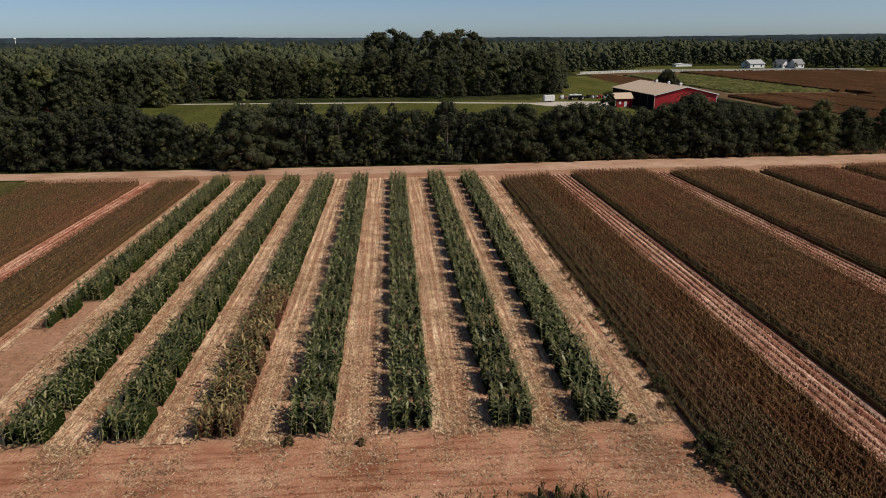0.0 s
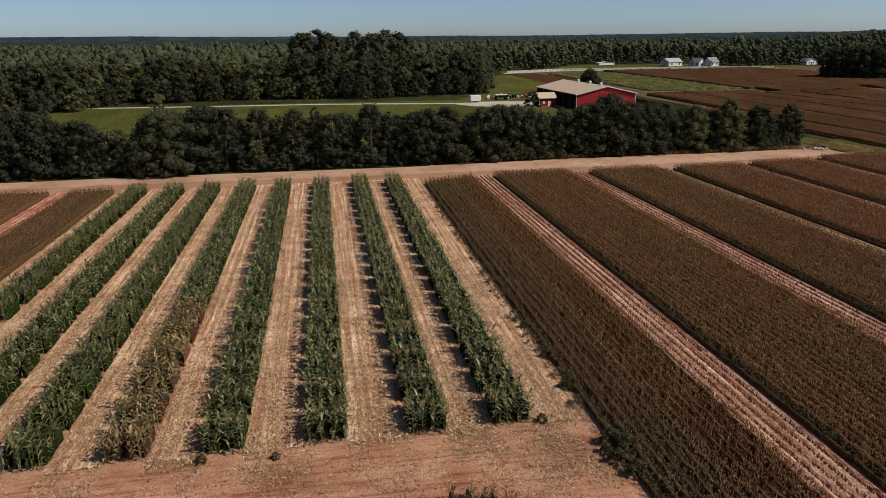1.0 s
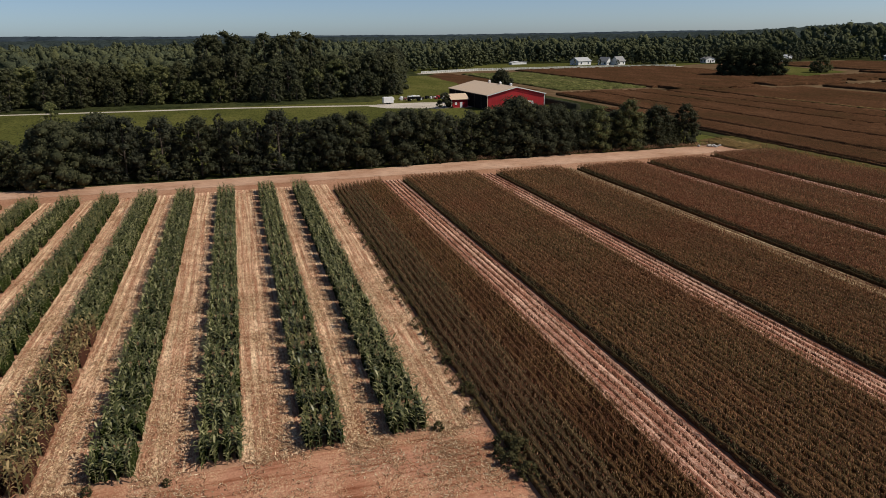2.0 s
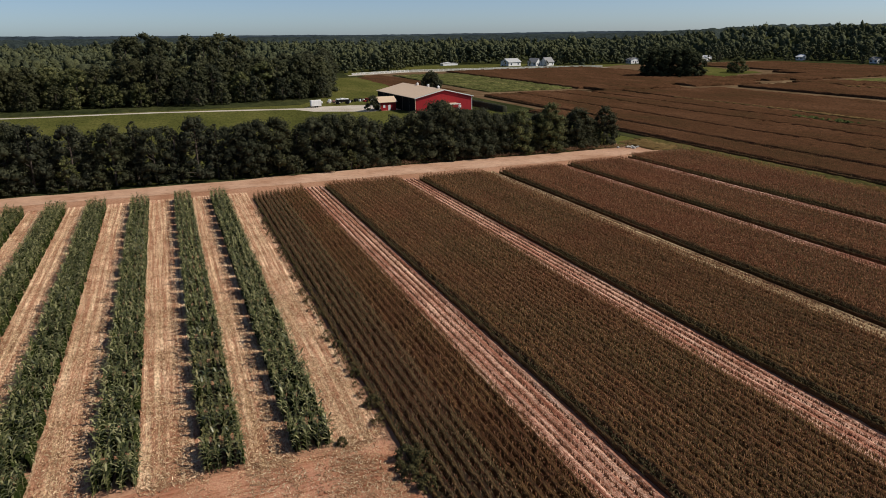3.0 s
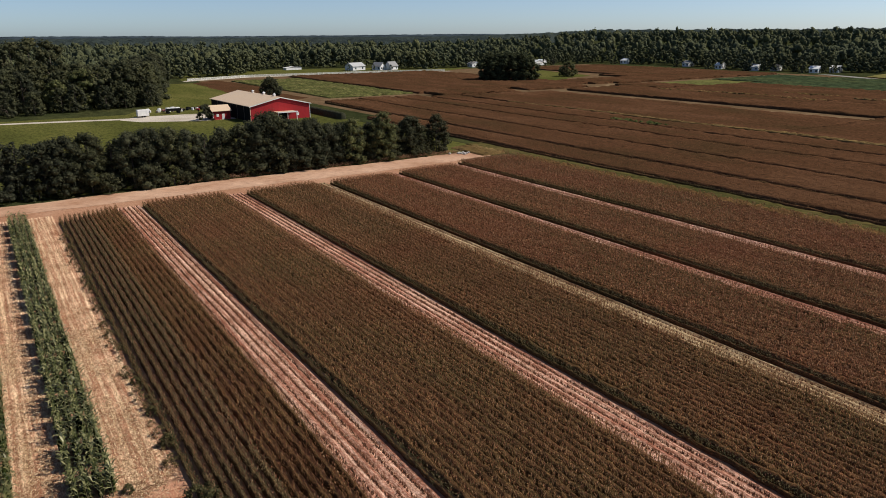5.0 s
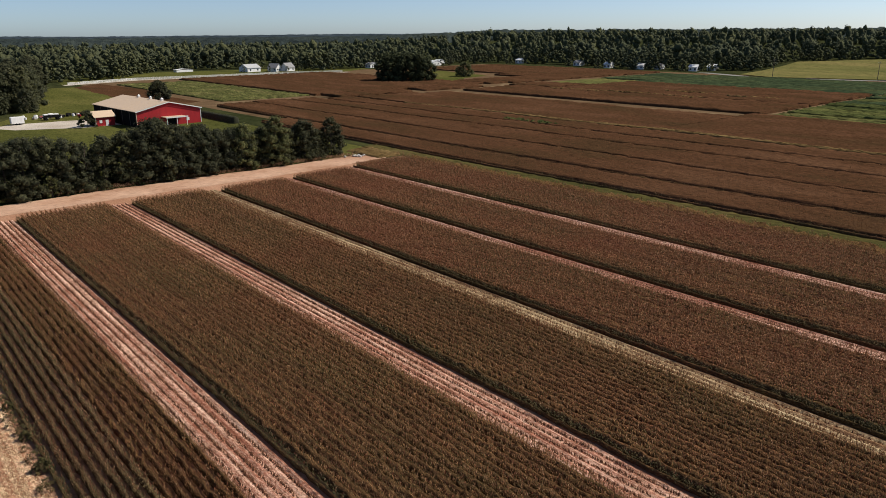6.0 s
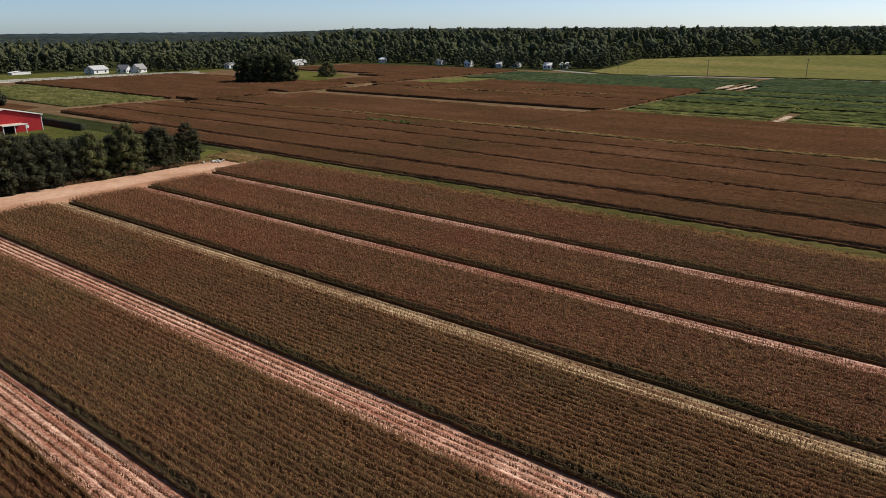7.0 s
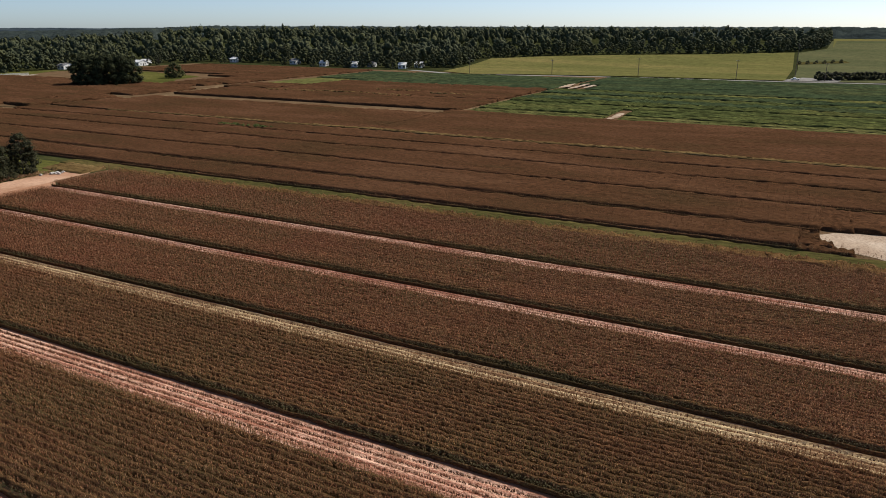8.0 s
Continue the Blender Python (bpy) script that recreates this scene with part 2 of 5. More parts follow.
M_TREE = [leaf_material("tree_leaf_" + w, c, 0.65, 0.12, patch=0.6, patch_colour=(0.07, 0.066, 0.028), patch_scale=0.03, glow=0.5, fleck=1.7) for w, c in (
    ("deep", [(0.05, 0.055, 0.034), (0.072, 0.077, 0.046), (0.105, 0.107, 0.064)]),
    ("mid", [(0.062, 0.067, 0.037), (0.09, 0.094, 0.049), (0.135, 0.132, 0.07)]),
    ("light", [(0.1, 0.11, 0.045), (0.15, 0.158, 0.066), (0.23, 0.22, 0.095)]),
    ("cedar", [(0.042, 0.046, 0.031), (0.06, 0.064, 0.042), (0.088, 0.09, 0.058)]))]
M_FARWOOD = leaf_material("far_wood_leaf", [(0.062, 0.072, 0.046), (0.074, 0.083, 0.05), (0.088, 0.094, 0.053)], 0.8, 0.03, 0.7, (0.105, 0.105, 0.042), 0.045, glow=0.0)
fn, fl = M_FARWOOD.node_tree.nodes, M_FARWOOD.node_tree.links
fb = fn["Principled BSDF"]
leafy = noise_node(fn, fl, 0.62, 7, (1, 1, 0.7), 0.85)
# The darkest tones are lifted and bluish, distance haze in the colour.
tones = ramp_node(fn, fl, leafy, [(0.36, (0.5, 0.52, 0.54)), (0.5, (0.95, 0.95, 0.95)), (0.64, (1.65, 1.6, 1.45))])
fl.new(mix_node(fn, fl, 1.0, fb.inputs["Base Color"].links[0].from_socket, tones, "MULTIPLY"), fb.inputs["Base Color"])
bump_node(fn, fl, fb, leafy, 1.0)
# Blue-grey treetops: the haze of distance is put into the base colour.
M_CANOPY = carpet_material("haze_painted_canopy", (0.028, 0.037, 0.038), (0.037, 0.048, 0.046), (0.05, 0.062, 0.054), 0.05, 6.0, 0.006)
M_CLUMP = leaf_material("clump_leaf", [(0.03, 0.036, 0.019), (0.042, 0.048, 0.024), (0.058, 0.064, 0.03)], 0.7, 0.05, glow=0.2, fleck=1.2)
# Skyline ridges carry haze as a blue base colour, not as air.
M_RIDGE = carpet_material("haze_painted_ridge", (0.034, 0.046, 0.058), (0.042, 0.056, 0.068), (0.052, 0.066, 0.075), 0.01, 4.0, 0.002)
M_BARNRED = paint_material("barn_red_metal", (0.36, 0.018, 0.022), 0.55, 0.12)
M_BARNROOF = paint_material("barn_tan_roof", (0.6, 0.45, 0.31), 0.5, 0.06)
M_WHITE = paint_material("white_paint", (0.78, 0.77, 0.74), 0.6, 0.08)
M_LIGHTROOF = paint_material("light_grey_roof", (0.42, 0.42, 0.41), 0.6, 0.1)
M_PALEROOF = paint_material("pale_metal_roof", (0.66, 0.66, 0.65), 0.5, 0.08)
M_GREYROOF = paint_material("grey_roof", (0.24, 0.235, 0.23), 0.7, 0.15)
# For dark parts, and for panels that paint shade on barn and shed.
M_DARK = paint_material("dark_parts_and_shade", (0.014, 0.014, 0.014), 0.95, 0.2)
M_DARK.node_tree.nodes["Principled BSDF"].inputs["Specular IOR Level"].default_value = 0.02
M_POLE = paint_material("weathered_pole", (0.17, 0.13, 0.10), 0.9, 0.25)
M_ROCK = paint_material("pale_rock", (0.45, 0.42, 0.38), 0.9, 0.3, 0.0, 2.0)
M_GLASS = paint_material("window_glass", (0.04, 0.05, 0.06), 0.12, 0.1)
M_ORANGE = paint_material("orange_machine", (0.5, 0.07, 0.04), 0.5, 0.1)


# ---- mesh helpers ----
rng = np.random.default_rng(7)


def mesh_of(name, V, F, mats, M=None, smooth=False):
    """A mesh from arrays of points and of triangles or quads."""
    V, F = np.asarray(V, np.float32), np.asarray(F, np.int32)
    me = bpy.data.meshes.new(name)
    n, k = F.shape
    me.vertices.add(len(V))
    me.vertices.foreach_set("co", V.ravel())
    me.loops.add(n * k)
    me.loops.foreach_set("vertex_index", F.ravel())
    me.polygons.add(n)
    me.polygons.foreach_set("loop_start", np.arange(0, n * k, k, dtype=np.int32))
    for m in mats:
        me.materials.append(m)
    if M is not None:
        me.polygons.foreach_set("material_index", np.asarray(M, np.int32))
    if smooth:
        me.polygons.foreach_set("use_smooth", np.ones(n, bool))
    me.update(calc_edges=True)
    return me


def from_bm(name, bm, mats):
    me = bpy.data.meshes.new(name)
    bm.to_mesh(me)
    bm.free()
    for m in (mats if isinstance(mats, (list, tuple)) else [mats]):
        me.materials.append(m)
    return me


def part(name, data, mat, parent, label=""):
    """Links a bmesh or mesh as one object under a thing or part."""
    if isinstance(data, bmesh.types.BMesh):
        data = from_bm(name, data, mat)
    ob = new(name, data)
    ob.parent = parent
    return tagged(ob, label)


def thing(name, at, label, category, group="", turn=0.0):
    ob = new(name)
    ob.empty_display_size = 0.5
    ob.matrix_world = pose(*at, 0, 0, turn)
    return tagged(ob, label, category, group)


def box(bm, x0, x1, y0, y1, z0, z1, bevel=0.0):
    made = bmesh.ops.create_cube(bm, size=1.0, matrix=Matrix.Translation(((x0 + x1) / 2, (y0 + y1) / 2, (z0 + z1) / 2)) @ Matrix.Diagonal((x1 - x0, y1 - y0, z1 - z0, 1)))
    if bevel:
        edges = list({e for v in made["verts"] for e in v.link_edges})
        bmesh.ops.bevel(bm, geom=edges, offset=bevel, segments=1, affect="EDGES")
    return bm


def boxed(*args, **kw):
    return box(bmesh.new(), *args, **kw)


def tube(bm, a, b, r0, r1, sides=6):
    a, b = Vector(a), Vector(b)
    m = Matrix.Translation((a + b) / 2) @ (b - a).to_track_quat("Z", "Y").to_matrix().to_4x4()
    bmesh.ops.create_cone(bm, cap_ends=True, segments=sides, radius1=r0, radius2=r1, depth=(b - a).length, matrix=m)
    return bm


def hill(x, y):
    """Height of the land: flat fields, wooded rise in the east."""
    s = np.clip((0.9 * x + 0.3 * y - 600.0) / 450.0, 0.0, 1.0)
    yy = np.maximum(y, 0.0)
    f = np.clip((x - 0.6 * yy) / (0.45 * yy + 1.0), 0.0, 1.0)
    return 17.0 * s * s * (3 - 2 * s) * f * f * (3 - 2 * f)


def sheet(name, outline, mat, lift=0.03, label="", cell=60.0):
    """A thin piece of land with the given outline, laid on the ground."""
    bm = bmesh.new()
    bm.faces.new([bm.verts.new((x, y, 0)) for x, y in outline])
    xs, ys = [p[0] for p in outline], [p[1] for p in outline]
    if max(0.9 * x + 0.3 * y for x, y in outline) > 600:
        for axis, lo, hi in ((0, min(xs), max(xs)), (1, min(ys), max(ys))):
            for c in np.arange(lo + cell, hi, cell):
                co, no = [0, 0, 0], [0, 0, 0]
                co[axis], no[axis] = c, 1
                bmesh.ops.bisect_plane(bm, geom=bm.verts[:] + bm.edges[:] + bm.faces[:], plane_co=co, plane_no=no)
    bmesh.ops.triangulate(bm, faces=bm.faces[:])
    for v in bm.verts:
        v.co.z = float(hill(v.co.x, v.co.y)) + lift
    bmesh.ops.recalc_face_normals(bm, faces=bm.faces[:])
    if sum(f.normal.z for f in bm.faces) < 0:
        bmesh.ops.reverse_faces(bm, faces=bm.faces[:])
    return tagged(new(name, from_bm(name, bm, mat)), label, kind="structure")


def wavy(pts, step, amount):
    """An outline with its edges made uneven."""
    out = []
    for (x0, y0), (x1, y1) in zip(pts, pts[1:] + pts[:1]):
        k = max(1, int(math.hypot(x1 - x0, y1 - y0) / step))
        for i in range(k):
            f = i / k
            out.append((x0 + (x1 - x0) * f + random.uniform(-amount, amount), y0 + (y1 - y0) * f + random.uniform(-amount, amount)))
    return out


# ---- the land ----
def axis_lines(lo, hi, step):
    inner = list(np.arange(lo, hi + 1, step))
    out, g = [], step
    while g < 4700:
        g *= 1.35
        out.append(g)
    return np.array([lo - v for v in reversed(out)] + inner + [hi + v for v in out])


gx, gy = axis_lines(-160, 1160, 30.0), axis_lines(-130, 690, 30.0)
GX, GY = np.meshgrid(gx, gy, indexing="ij")
gv = np.stack([GX, GY, hill(GX, GY)], -1).reshape(-1, 3)
ni, nj = len(gx), len(gy)
gi = np.arange(ni * nj).reshape(ni, nj)
gf = np.stack([gi[:-1, :-1], gi[1:, :-1], gi[1:, 1:], gi[:-1, 1:]], -1).reshape(-1, 4)
gc = gv[gf].mean(1)
near_field = (gc[:, 0] > -80) & (gc[:, 0] < 540) & (gc[:, 1] > -140) & ((gc[:, 1] < 149) | ((gc[:, 0] > 130) & (gc[:, 1] < 520)))
ground = tagged(new("ground", mesh_of("ground", gv, gf, [M_SOIL, M_WOODFLOOR, M_FARSOIL], np.where(near_field, np.where(gc[:, 0] > 115, 2, 0), 1))),
                "bare reddish farm soil running out to wooded country", kind="structure")

sheet("meadow", [(-400, 148), (118, 148.5), (127, 158), (126, 236), (122, 300), (128, 390), (131, 478), (104, 478), (84, 346), (60, 300), (-90, 305), (-400, 240)], M_GRASS, 0.03, "green meadow grass behind the hedgerow")
sheet("grass_left", wavy([(-160, 60), (-67, 90), (-65, 136), (-160, 138)], 6, 0.8), M_STRIP, 0.03, "patchy grass with red soil at the field's edge")
sheet("road_1", wavy([(-160, 137.5), (-40, 138.5), (20, 137), (60, 137.5), (96, 137.5), (121, 140), (123, 145), (116, 149), (92, 147.8), (50, 147.6), (14, 145.2), (-34, 146), (-160, 143.5)], 5, 0.35), M_ROAD, 0.04, "pale reddish dirt farm track beside the hedgerow")
sheet("road_2", wavy([(-96, 301.5), (-35, 296), (3, 293.5), (58, 281.5), (62, 285.5), (3, 297.5), (-35, 299.8), (-96, 305)], 12, 0.3), M_GRAVEL, 0.045, "pale gravel lane along the meadow")
sheet("yard", wavy([(54, 281), (60, 270.5), (78, 262), (92, 262), (93, 285), (84, 288), (62, 289)], 5, 0.5), M_GRAVEL, 0.05, "pale gravel yard beside the red barn")
sheet("lawn", wavy([(325, 366), (345, 352), (362, 372), (396, 382), (418, 465), (395, 480), (350, 420)], 14, 1.5), M_GRASS, 0.04, "green lawn round the clump of trees")
sheet("sand_patch", wavy([(142.6, -19.6), (138, -21.6), (135.4, -23.4), (133.4, -26.4), (132.4, -30), (132.4, -42), (148, -42), (147.6, -30), (146.6, -24.6), (144.6, -21.6)], 1.5, 0.5), M_SAND, 0.06, "pale bare sandy patch in the field")
sheet("field_path_1", wavy([(277.5, -70), (284.5, -70), (284.5, 75), (283, 120), (272, 186), (275.5, 243), (273, 284), (268, 284), (270, 243), (266.5, 183), (277, 118)], 9, 0.7), M_PATH, 0.04, "grassy pale path between the fields")
sheet("field_path_2", wavy([(150, 312), (197, 307), (209, 294), (255, 293), (268, 283), (330, 300), (346, 310), (344, 316), (330, 305), (268, 289), (257, 298), (210, 299), (198, 313), (150, 319)], 9, 0.7), M_PATH, 0.05, "pale dirt path between red fields")
sheet("field_path_3", wavy([(284, 117), (425, 117.5), (425, 119.5), (284, 119.5)], 8, 0.5), M_PATH, 0.045, "pale dirt track between crops")
for pts in ([(413, 117), (422, 113), (446, 117), (449, 119), (424, 118.5)], [(408, 110), (420, 107.5), (452, 109), (456, 111), (430, 111.5)], [(416, 102.5), (440, 102), (446, 104.5), (424, 105)]):
    sheet("bare_patch", wavy(pts, 2.5, 0.8), M_SAND, 0.95, "pale bare streak in the green crop")
sheet("bare_corner", wavy([(284, 52.5), (296, 52.5), (309, 53), (310, 55), (298, 55.2), (284, 54.5)], 2, 0.8), M_SAND, 0.1, "pale bare corner of the green crop")
sheet("road_3", [(503.5, 226), (508.5, 215), (524, 158), (535, 97), (538, 32), (549, -57), (560, -140), (568, -140), (556, -57), (545, 32), (541, 97), (531, 158), (516, 215), (512, 226), (542, 285), (538, 293)], M_ASPHALT, 0.06, "pale two-lane country road")
sheet("yellow_field", [(514, 222), (534, 158), (544, 97), (548, 32), (550, 2), (700, 2), (905, 8), (900, 20), (846, 92), (804, 174), (760, 240), (706, 288), (570, 262), (530, 254)], M_YELLOW, 0.5, "yellowing soybean field rising to the woods", 40.0)
sheet("pasture", [(552, -2), (700, -2), (905, 4), (975, -24), (1150, -30), (1300, -200), (572, -200)], M_PASTURE, 0.3, "grey-green field beyond the road", 40.0)
sheet("high_field", [(980, -30), (1500, -36), (1600, -300), (1310, -210), (1160, -36)], M_YELLOW, 0.6, "pale field on the far rise", 60.0)
sheet("lot", [(547, 3), (562, 2), (590, -8), (584, -34), (556, -30)], M_ASPHALT, 0.35, "grey gravel lot beside the road")
sheet("lane_north", [(131, 497), (184, 519), (226, 515), (297, 513), (350, 500), (350, 507), (297, 520), (226, 522), (184, 527), (131, 505)], M_GRAVEL, 0.05, "pale gravel lane along a white fence")
sheet("yard_grass", [(131, 506), (184, 528), (226, 524), (297, 522), (350, 510), (400, 545), (330, 600), (220, 620), (140, 560)], M_GRASS, 0.03, "grass yard round the far houses")
sheet("brown_strip", wavy([(127, 390), (131, 478), (152, 499), (158, 430), (148, 385), (150, 330), (135, 320), (128, 330)], 9, 0.8), M_RED_CROP, 0.04, "bare red ground beside the vine patch")


def carpet(name, x0, x1, y0, y1, dx, dy, h, mat, label, rough=0.3, category="field crop"):
    """A closed stand of crop: an uneven top with sides, on the ground."""
    xs = np.concatenate([[x0], np.arange(x0 + 0.3, x1 - 0.3, dx), [x1 - 0.2, x1]])
    ys = np.concatenate([[y0], np.arange(y0 + 0.3, y1 - 0.2, dy), [y1 - 0.2, y1]])
    X, Y = np.meshgrid(xs, ys, indexing="ij")
    Z = h * (1 - rough + 2 * rough * rng.random(X.shape) ** 1.3) * (1 + 0.1 * np.sin(0.11 * X + 3) * np.sin(0.07 * Y))
    shift = rng.uniform(-0.25, 0.25, X.shape) * dx
    shift[:2] *= 0.25
    X = X + shift
    Y = Y + rng.uniform(-0.3, 0.3, X.shape) * dy
    Z[1] *= 0.85
    Z[0], Z[-1], Z[:, 0], Z[:, -1] = 0, 0, 0, 0
    V = np.stack([X, Y, Z + hill(X, Y)], -1).reshape(-1, 3)
    I = np.arange(X.size).reshape(X.shape)
    F = np.stack([I[:-1, :-1], I[1:, :-1], I[1:, 1:], I[:-1, 1:]], -1).reshape(-1, 4)
    return tagged(new(name, mesh_of(name, V, F, [mat])), label, category, kind="stuff")


carpet("weed_fringe", 122.7, 126.0, -60, 134, 0.6, 0.8, 0.75, M_WEEDY, "brownish weeds beside the grass strip", 0.5, "weeds")
carpet("weed_fringe", 118.6, 126.4, 141.0, 156, 0.7, 0.9, 0.45, M_DRYWEED, "dry weeds round the track's end", 0.5, "weeds")
carpet("grass_strip", 126.1, 131.3, -60, 160, 0.7, 1.2, 0.22, M_STRIP, "uneven mown grass between two sorghum fields", 0.5, "grass")
EAST = "ripe red-brown sorghum standing in a long far plot"
for x0, x1, y0, y1 in ((132, 143.2, -60, 232), (145, 162.2, -60, 300), (163.6, 181.2, -60, 304), (182.6, 196.0, -60, 302), (197.4, 211.2, -60, 292), (214.2, 279.6, -60, 120), (214.2, 267.5, 120, 284)):
    if x0 == 132:
        carpet("sorghum_stand", x0, x1, -17.5, y1, 0.76, 1.3, 1.0, M_RED_CROP, EAST, 0.16)
        for xa, xb, ya, h in ((132, 135.0, -25.6, 0.5), (134.3, 138.0, -22.6, 0.65), (137.2, 141.0, -20.6, 0.8), (140.2, 143.2, -19.0, 0.9)):
            carpet("sorghum_stand", xa, xb, ya, -16.6, 0.5, 0.6, h, M_RED_CROP, "thinning rust-brown sorghum at a bare patch", 0.45)
    elif x0 == 145:
        carpet("sorghum_stand", x0, x1, -20.5, y1, 0.76, 1.5, 1.15, M_RED_CROP, EAST, 0.16)
        carpet("sorghum_stand", x0 + 1.8, x1, -26, -19.6, 0.6, 0.8, 0.85, M_RED_CROP, EAST, 0.45)
        carpet("sorghum_stand", x0 + 2.8, x1, -60, -25.2, 0.6, 1.0, 0.85, M_RED_CROP, EAST, 0.4)
    else:
        carpet("sorghum_stand", x0, x1, y0, y1, 0.76 if x0 < 180 else 1.1, 1.5 if x0 < 200 else 2.2, 1.15, M_RED_CROP, EAST, 0.16)
for x0, x1, y0, y1 in ((285, 330, 120, 290), (331.5, 404, 121, 262), (333, 364, 264, 300), (207, 330, 319, 505), (214.2, 250, 284.4, 291.5), (210, 258, 301, 318.6), (268, 312, 301.5, 318.6), (332, 352, 316, 350), (348, 516, 312, 350), (400, 516, 352, 380), (420, 520, 382, 500)):
    carpet("sorghum_stand", x0, x1, y0, y1, 1.5, 3.0, 1.15, M_RED_CROP, "ripe red-brown sorghum in a distant field")
for x0, x1, y0, y1, h in ((211.4, 212.7, -60, 250, 1.38), (213.2, 214.2, -60, 190, 1.42), (330.2, 331.3, 170, 262, 1.25)):
    carpet("weed_line", x0, x1, y0, y1, 0.5, 1.0, h, M_DRYWEED, "line of dry yellowed weeds between two crops", 0.12, "weeds")
for x0, y0, y1 in ((324, 226, 260), (327, 196, 222), (325, 172, 190), (345, 140, 166), (352, 175, 205)):
    carpet("weed_line", x0, x0 + 1.4, y0, y1, 0.5, 1.2, 1.35, M_DRYWEED, "short line of pale dry weeds in the crop", 0.4, "weeds")
carpet("weed_patch", 198.5, 201.4, 150, 174, 0.7, 0.9, 1.3, M_SOY, "patch of green weeds in the sorghum", 0.5, "weeds")
SOY = "green soybeans in rows beyond the grassy path"
for x0, x1, h, m in ((285, 290, 0.4, M_PUMPKIN), (291, 297, 0.5, M_PUMPKIN), (298, 307, 0.9, M_SOY), (308.2, 320, 0.75, M_SOY), (321.4, 334, 0.65, M_SOY), (335.2, 349, 1.0, M_SOY),
                     (350.4, 365, 0.95, M_DARKSOY), (366.4, 380, 0.75, M_SOY), (381.4, 396, 1.0, M_DARKSOY), (397.5, 411, 0.75, M_SOY)):
    carpet("soybean_stand", x0, x1, -70, 51, 1.3, 2.0, h, m, SOY, 0.45)
    carpet("soybean_stand", x0, x1, 57, 116.4, 1.3, 2.0, h, m, SOY, 0.45)
    if x0 > 310:
        carpet("soybean_stand", x0, x1, 51.2, 56.8, 1.3, 1.4, h, m, SOY, 0.45)
carpet("soybean_stand", 448, 528, -70, 115, 1.6, 2.6, 0.85, M_DARKSOY, "dark green soybeans beside the country road")
carpet("soybean_stand", 414, 447, -70, 101, 1.6, 2.6, 0.85, M_DARKSOY, "dark green soybeans beside the country road")
carpet("soybean_stand", 406, 505, 120.2, 262, 1.6, 2.6, 0.85, M_DARKSOY, "dark green soybeans beside the country road")
carpet("soybean_stand", 424, 500, 264, 300, 1.6, 2.6, 0.85, M_DARKSOY, "dark green soybeans beside the country road")
carpet("yellow_crop_patch", 366, 419, 266, 298, 1.5, 2.0, 0.6, M_YELLOW, "yellow-green weedy patch at the field's corner")
carpet("vine_patch", 157, 205, 321, 480, 1.3, 1.6, 0.65, M_PUMPKIN, "leafy green vine patch behind the barn", 0.5)


# ---- furrowed lanes ----
def furrows(name, x0, x1, y0, y1, mat, label, ridge=0.1, pitch=0.76, phase=0.0):
    """Ridged harvested ground with rows along y."""
    xs = np.arange(x0, x1 + 0.01, pitch / 6)
    ys = np.arange(y0, y1 + 0.01, 0.9)
    X, Y = np.meshgrid(xs, ys, indexing="ij")
    Z = 0.02 + ridge * (0.5 + 0.5 * np.cos((X - x0 - phase) * 2 * np.pi / pitch)) + rng.uniform(0, 0.035, X.shape)
    Z[0], Z[-1] = 0.012, 0.012
    V = np.stack([X + rng.uniform(-0.02, 0.02, X.shape), Y, Z], -1).reshape(-1, 3)
    I = np.arange(X.size).reshape(X.shape)
    F = np.stack([I[:-1, :-1], I[1:, :-1], I[1:, 1:], I[:-1, 1:]], -1).reshape(-1, 4)
    return tagged(new(name, mesh_of(name, V, F, [mat])), label, kind="structure")


BLOCKS = [  # x of the first and last row, south end, north end
    (19.95, 29.1, 24.0, 131.0), (34.0, 48.4, -2.0, 131.5), (53.4, 66.9, -30.0, 131.0),
    (71.1, 84.5, -30.0, 130.5), (88.7, 102.7, -30.0, 132.0), (106.8, 122.2, -30.0, 135.0)]
GAP_MATS = [M_REDSOIL, M_REDSOIL, M_STRAWSOIL, M_REDSOIL, M_REDSOIL]
for k in range(5):
    furrows(f"furrow_lane_{k + 1}", BLOCKS[k][1] + 0.45, BLOCKS[k + 1][0] - 0.4, max(BLOCKS[k][2], BLOCKS[k + 1][2]) - 6, 132.5, GAP_MATS[k],
            "harvested lane of pale stubble rows on red soil", 0.15 if k < 2 else 0.2)
furrows("furrow_lane_6", -46.6, -43.6, 60, 133, M_REDLANE, "harvested lane of pale stubble rows on red soil")
sheet("pale_path", wavy([(-35.6, 58), (-33.9, 58), (-33.5, 134), (-35.2, 134)], 3, 0.2), M_LITTER, 0.05, "pale straw-strewn path between two crops")
sheet("headland", [(-60, 26), (19.2, 26), (19.4, 41.5), (-60, 42)], M_HEADLAND, 0.03, "bare trampled soil strewn with corn litter")

CORN = [(-31.3, 69.5), (-24.8, 42.2), (-18.6, 42.2), (-12.4, 42.0), (-6.1, 41.9), (0.75, 42.0), (7.75, 41.8), (13.85, 41.9)]
CORN_END = 131.0
for k, (xc, y0) in enumerate(CORN):
    right = CORN[k + 1][0] - 1.45 if k < 7 else 19.3
    left = xc + 1.3
    furrows(f"litter_lane_{k + 1}", left, right, 41.9, 133.0, M_LITTER, "harvested corn lane strewn with pale dry litter", 0.05, (right - left) / 4.0)


